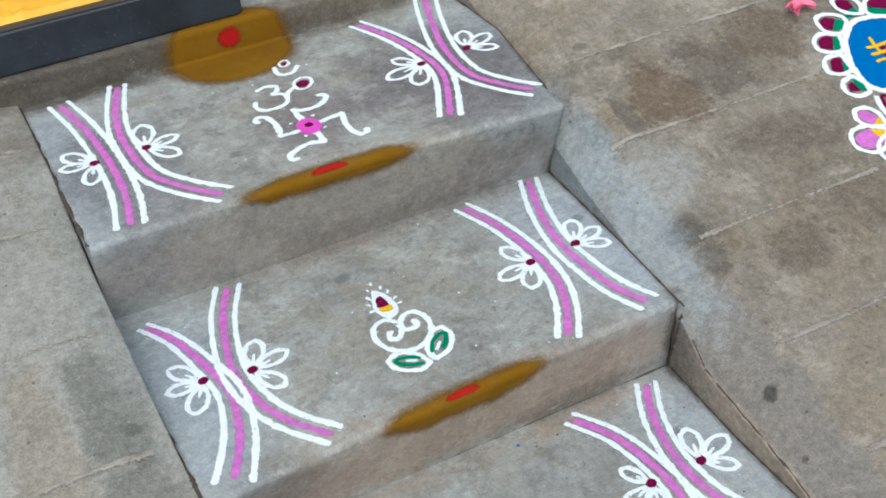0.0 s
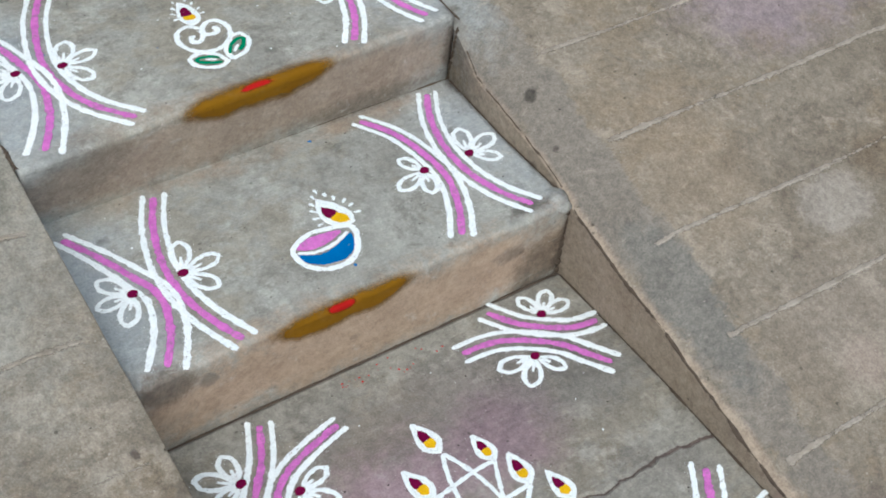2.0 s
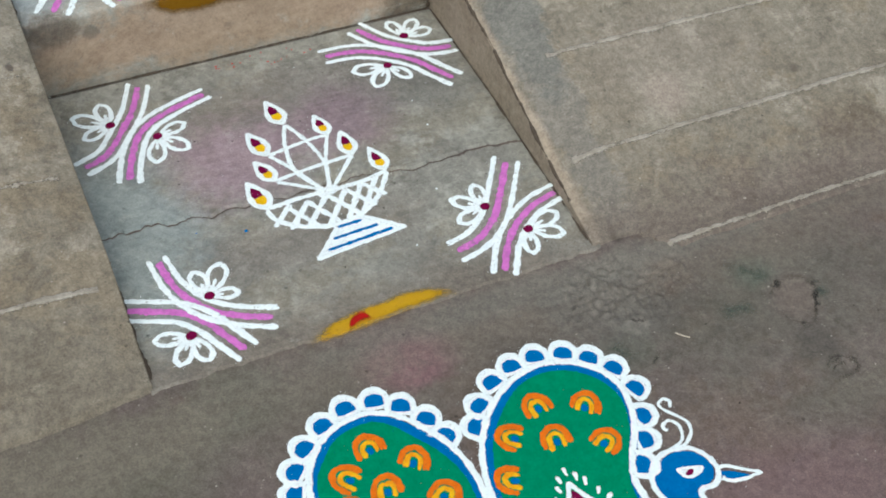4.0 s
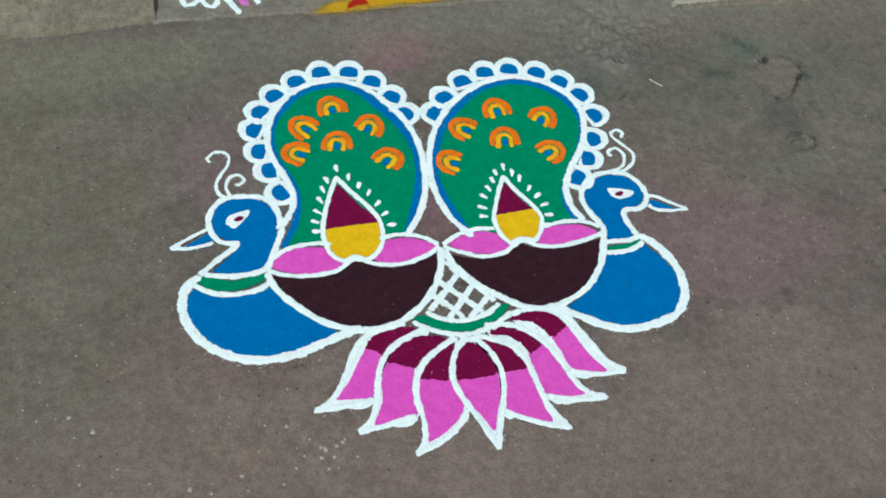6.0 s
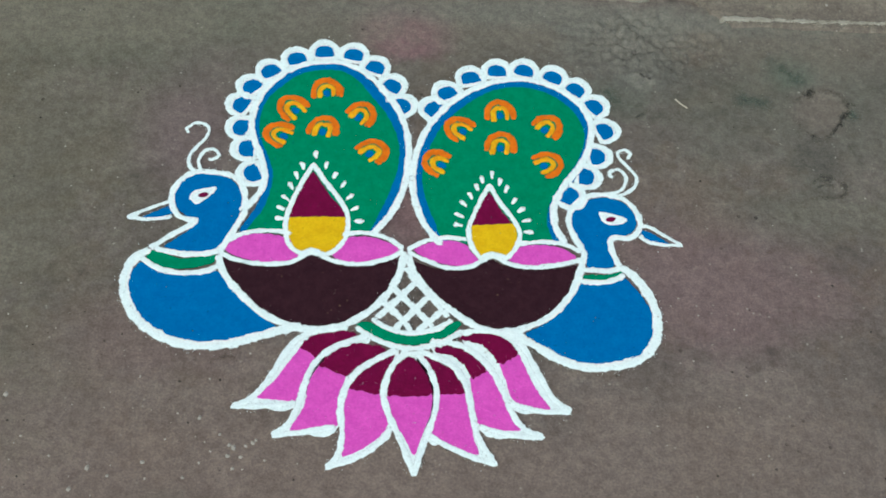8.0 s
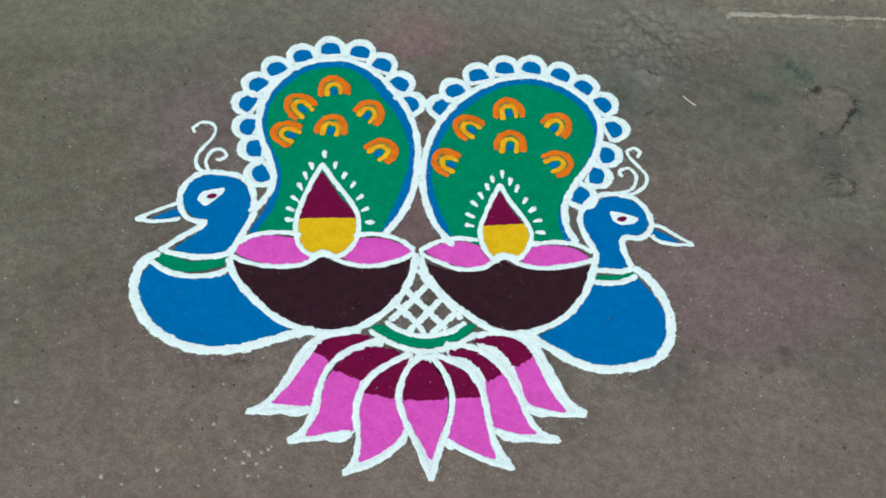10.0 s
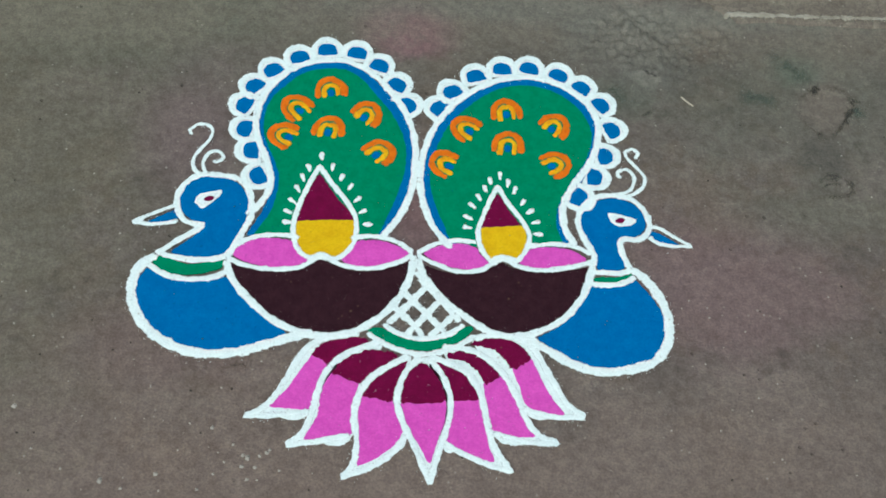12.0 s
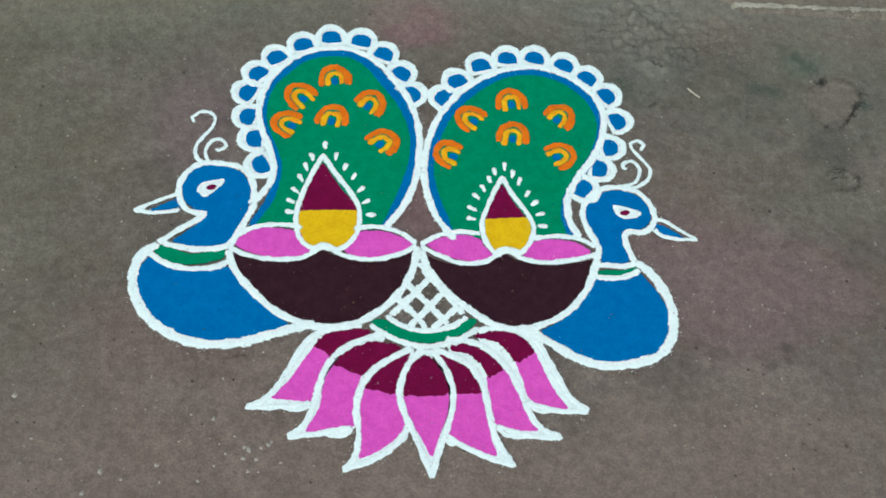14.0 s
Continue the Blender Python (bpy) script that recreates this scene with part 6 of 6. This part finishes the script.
rim_petal([(-20.6, -7.4), (-17.7, -6.7), (-16.6, -9.2), (-17.4, -11.8), (-20.2, -11.8), (-21.8, -9.9)], [(-20.1, -8.4), (-18.8, -8), (-18.7, -10.7), (-20.8, -10)], [(-18.4, -7.7), (-16.8, -7.3), (-17.4, -10.9), (-18.8, -10.8)])


def ramp_flower(c, tips):
    c = Vector(c)
    for t in tips:
        a = Vector(t) - c
        s = Vector((-a.y, a.x)) * 0.3
        loop = [c + a * 0.1, c + a * 0.45 - s, c + a * 0.8 - s, c + a, c + a * 0.8 + s, c + a * 0.45 + s]
        p = drawn("flower_petal", WHITE, wheel, (loop,), width=1.1, closed=True)
        field("pink_fill", PINK, p, [c + a * 0.42 - s * 0.6, c + a * 0.78 - s * 0.6, c + a * 0.88, c + a * 0.78 + s * 0.6, c + a * 0.42 + s * 0.6], 0.16, "pink powder")
        field("yellow_fill", YELLOW, p, [c + a * 0.12, c + a * 0.4 - s * 0.62, c + a * 0.4 + s * 0.62], 0.17, "yellow powder")
    field("green_dot", GREEN, wheel, ring(c, 1.0, 0.9, 0, 8), 0.4, "green powder dot")


ramp_flower((-20.2, -21), [(-23.8, -14.7), (-29.9, -22.4), (-25.2, -29.4)])
pot = drawn("spiral_pot", WHITE, wheel, ([(-17, -12.8), (-18.3, -16.5), (-18.1, -21.2), (-13.6, -24.2), (-5.6, -23.2), (-1.2, -19.9)], [(-15.2, -19.4), (-14.1, -17.4), (-11.5, -16.7), (-11.2, -19), (-14.1, -20.7), (-17.2, -20.3), (-17.2, -17.8), (-13.8, -15.3), (-10.4, -15.5)]), width=1.3)
drawn("maroon_line", MAROON, pot, ([(-16.2, -13.6), (-17.5, -17.2), (-16.7, -20.5), (-12.5, -23)], [(-16.5, -13.4), (-12.6, -14.7)]), width=1.0, height=0.2, label="maroon powder")
kite = base("diamond_drawing", 1.6, 0.3, 0.215 + SLOPE * 0.3 + 0.001, "white edged powder diamond on the ramp", "powder drawing", tilt=TILT)
drawn("edge_line", WHITE, kite, ([(-14.5, 9.3), (-19.5, 3.3), (-11.3, 2.6), (-2.3, 2.4)],), width=1.5, straight=True)
field("green_fill", GREEN, kite, [(-14, 8.4), (-17.8, 4), (-11.9, 3.7), (-5.7, 3.9)], 0.14, "green powder", straight=True)


# ---- a fallen blossom ----
def blossom(x, y, z):
    t = base("blossom", x, y, z, "crumpled pink blossom lying on the ramp", "flower", tilt=TILT)
    r = random.Random(5)
    for k in range(7):
        bm = bmesh.new()
        n = 5
        g = []
        for i in range(n + 1):
            u = i / n
            w = 0.012 * math.sin(math.pi * (0.12 + 0.8 * u))
            g.append([bm.verts.new((0.004 + 0.032 * u, w * v, 0.004 + 0.012 * u * (1 - u) + 0.006 * v * v * (1 + u))) for v in (-1, -0.4, 0.3, 1)])
        for a, b in zip(g, g[1:]):
            for i in range(3):
                bm.faces.new((a[i], a[i + 1], b[i + 1], b[i]))
        ob = part("petal", bm, PETAL, t)
        ob.matrix_local = pose(r.uniform(-0.012, 0.012), r.uniform(-0.008, 0.008), 0.001 * k, r.uniform(-25, 25), r.uniform(-28, 4), k * 51 + r.uniform(-15, 15))


blossom(1.44, 0.885, 0.215 + SLOPE * 0.885 + 0.002)


# ---- grime in the yard's hollows, scratches, a straw ----
GRIME = smear("yard_grime", (0.085, 0.078, 0.066), (0.05, 0.045, 0.038), ragged=3.0)
GREEN_DUST = smear("green_dust", (0.10, 0.14, 0.11), (0.09, 0.115, 0.092), ragged=2.2)


def grime(material, lines, width, thick, text):
    """Dirt or dust caught in low places, thinning out to nothing at its sides and ends. Centimetres."""
    bm = bmesh.new()
    cover = []
    profile = ((-1, 0.0), (-0.55, 0.45), (0, 1.0), (0.55, 0.45), (1, 0.0))
    for line in lines:
        pts = curve(line, False, 0.4)
        rows = []
        for i, q in enumerate(pts):
            t = (pts[min(len(pts) - 1, i + 1)] - pts[max(0, i - 1)]).normalized()
            u = i / (len(pts) - 1)
            w = width * 0.5 * (0.75 + 0.9 * rough(q.x, q.y, 1.4, 3))
            x, y = 1 + q.x * 0.01, -1 + q.y * 0.01
            rows.append([])
            for k, c in profile:
                px, py = x - t.y * w * k * 0.01, y + t.x * w * k * 0.01
                rows[-1].append(bm.verts.new((px, py, yard_height(px, py) + 0.0004 + 0.0003 * c)))
                cover.append(thick * c * min(1.0, 4 * u + 0.1, 4 * (1 - u) + 0.1) * (0.8 + 0.7 * rough(q.x, q.y, 2.2, 9)))
        for p, q in zip(rows, rows[1:]):
            for k in range(4):
                bm.faces.new((p[k], q[k], q[k + 1], p[k + 1]))
    ob = tagged(part("yard_marks", bm, material), text, "stain", kind="stuff")
    covered(ob, cover)


grime(GRIME, ([(-2.6, 7.6), (-0.6, 8.8), (0.8, 9.6), (1.4, 10.6)], [(1.2, 9.5), (3.6, 10.0), (6.2, 8.4), (6.3, 6.2), (4.6, 3.6), (2.6, 1.2), (0.8, 0.2), (-1.8, 2.4), (-2.6, 5.2)],
              [(-2.8, -9.0), (-1.2, -7.4), (1.0, -7.2), (2.7, -8.4), (2.4, -10.2), (0.2, -10.9), (-2.0, -10.3)]), 2.0, 0.42, "faint dark dirt round a heart-shaped hollow in the yard")
grime(GRIME, ([(3.2, 1.8), (4.8, 4.2), (5.8, 6.2)], [(0.0, 8.8), (1.4, 10.6)], [(-1.8, -9.0), (0.2, -8.2), (1.6, -8.8)], [(-88.6, -40.6), (-86.4, -39.4), (-84.4, -39.8)],
              [(10.0, -20.8), (12.2, -20.2), (13.8, -20.9)], [(-28.0, 3.0), (-25.0, 5.0)], [(-26.5, 12.5), (-24.0, 11.0)]), 1.5, 0.55, "dark dirt in small pits of the yard")
grime(GREEN_DUST, ([(-5.4, 17.0), (-3.4, 14.8), (-1.6, 12.8), (0.4, 11.0)], [(5.0, 1.6), (6.8, 5.2), (7.6, 7.6)], [(-12, 8.0), (-8.0, 7.2), (-4, 6.6)], [(-32, 9), (-30, 5)]), 5.5, 0.42, "pale green powder dust on the yard")


def straw():
    t = base("straw", 0.797, -0.940, -0.002, "short pale dry straw lying on the yard", "straw")
    bm = bmesh.new()
    rows = []
    for u in spaced(-1, 1, 8):
        x, y = 0.0085 * u, -0.0085 * u + 0.0012 * u * u
        rows.append([bm.verts.new((x + 0.0009 * math.cos(a), y + 0.0009 * math.cos(a), 0.001 + 0.0011 * math.sin(a))) for a in spaced(0, math.tau * 5 / 6, 5)])
    for p, q in zip(rows, rows[1:]):
        for i in range(6):
            bm.faces.new((p[i - 1], p[i], q[i], q[i - 1]))
    bm.faces.new(rows[0]), bm.faces.new(rows[-1][::-1])
    part("stalk", bm, STRAW, t)


STRAW = painted("dry_straw", (0.52, 0.47, 0.38), (0.42, 0.37, 0.29), 0.8)
straw()


# ---- loose flecks ----
def flecks(name, material, label, count, seed, spots, size=0.0022):
    """Grains and crumbs fallen about: a scatter of small uneven chips."""
    r = random.Random(seed)
    bm = bmesh.new()
    lay = bm.verts.layers.float.new("cover")
    for _ in range(count):
        x0, x1, y0, y1, z0, slope = r.choice(spots)
        x, y = r.uniform(x0, x1), r.uniform(y0, y1)
        z = z0 + slope * y
        k = size * r.uniform(0.4, 1.5)
        rim = [bm.verts.new((x + k * r.uniform(0.6, 1.3) * math.cos(a), y + k * r.uniform(0.6, 1.3) * math.sin(a), z)) for a in (0, 1.3, 2.5, 3.8, 5.1)]
        tip = bm.verts.new((x, y, z + k * 0.7))
        for v in (*rim, tip):
            v[lay] = 1.0
        for i in range(5):
            bm.faces.new((rim[i - 1], rim[i], tip))
    return tagged(part(name, bm, material), label, "crumbs", kind="stuff")


TREADS = ((0.0, 0.75, 0.82, 1.30, Z_A, 0), (0.0, 0.76, 0.40, 0.82, Z_B, 0), (0.0, 0.75, 0.02, 0.38, Z_C, 0), (0.02, 0.74, -0.70, -0.03, 0.0, 0))
YARD = ((-0.4, 0.25, -1.75, -1.35, -0.004, 0), (0.6, 1.2, -1.6, -0.8, -0.004, 0), (-0.5, 0.1, -1.5, -0.9, -0.004, 0))
SLOPES = ((0.84, 1.5, -0.7, 0.9, 0.217, SLOPE), (-0.4, -0.07, -0.6, 0.9, 0.227, SLOPE))
PALE = painted("pale_grit", (0.38, 0.35, 0.31), (0.28, 0.26, 0.23), 0.9)
DARK = painted("dark_grit", (0.045, 0.04, 0.035), (0.03, 0.026, 0.022), 0.9)
flecks("white_powder_flecks", WHITE, "white powder grains scattered over the steps", 60, 3, TREADS, 0.0016)
flecks("pale_flecks", PALE, "pale flecks of lime on the yard", 40, 21, ((-0.35, 0.12, -1.66, -1.42, -0.0035, 0), (-0.2, 0.12, -1.60, -1.45, -0.0035, 0), (0.12, 0.2, -1.56, -1.5, -0.0035, 0), (0.86, 1.3, -0.74, -0.70, 0.004, 0)), 0.0026)
flecks("grit", PALE, "pale grit strewn over the yard and ramps", 420, 4, YARD + SLOPES, 0.0012)
RUBBLE = ((0.70, 0.98, -0.90, -0.79, -0.005, 0), (0.78, 0.90, -0.88, -0.79, -0.005, 0), (0.55, 1.1, -0.85, -0.77, -0.004, 0))
CRUMB = painted("crumbled_cement", (0.165, 0.148, 0.13), (0.10, 0.09, 0.078), 0.95)
flecks("crumbled_cement", CRUMB, "crumbled grey cement bits at the broken landing corner", 90, 12, RUBBLE, 0.0022)
flecks("dark_grit", DARK, "dark specks strewn over steps, ramps and yard", 420, 5, TREADS + YARD + SLOPES, 0.0015)
flecks("red_powder_flecks", KUMKUM_GRAIN, "red powder grains scattered below the step edges", 60, 6, ((0.3, 0.5, -0.06, -0.015, 0.0, 0), (0.2, 0.6, 0.80, 0.86, Z_B, 0), (0.1, 0.5, 1.2, 1.32, Z_A, 0)), 0.0017)
flecks("blue_powder_flecks", BLUE, "blue powder grains on the steps", 14, 8, TREADS, 0.003)
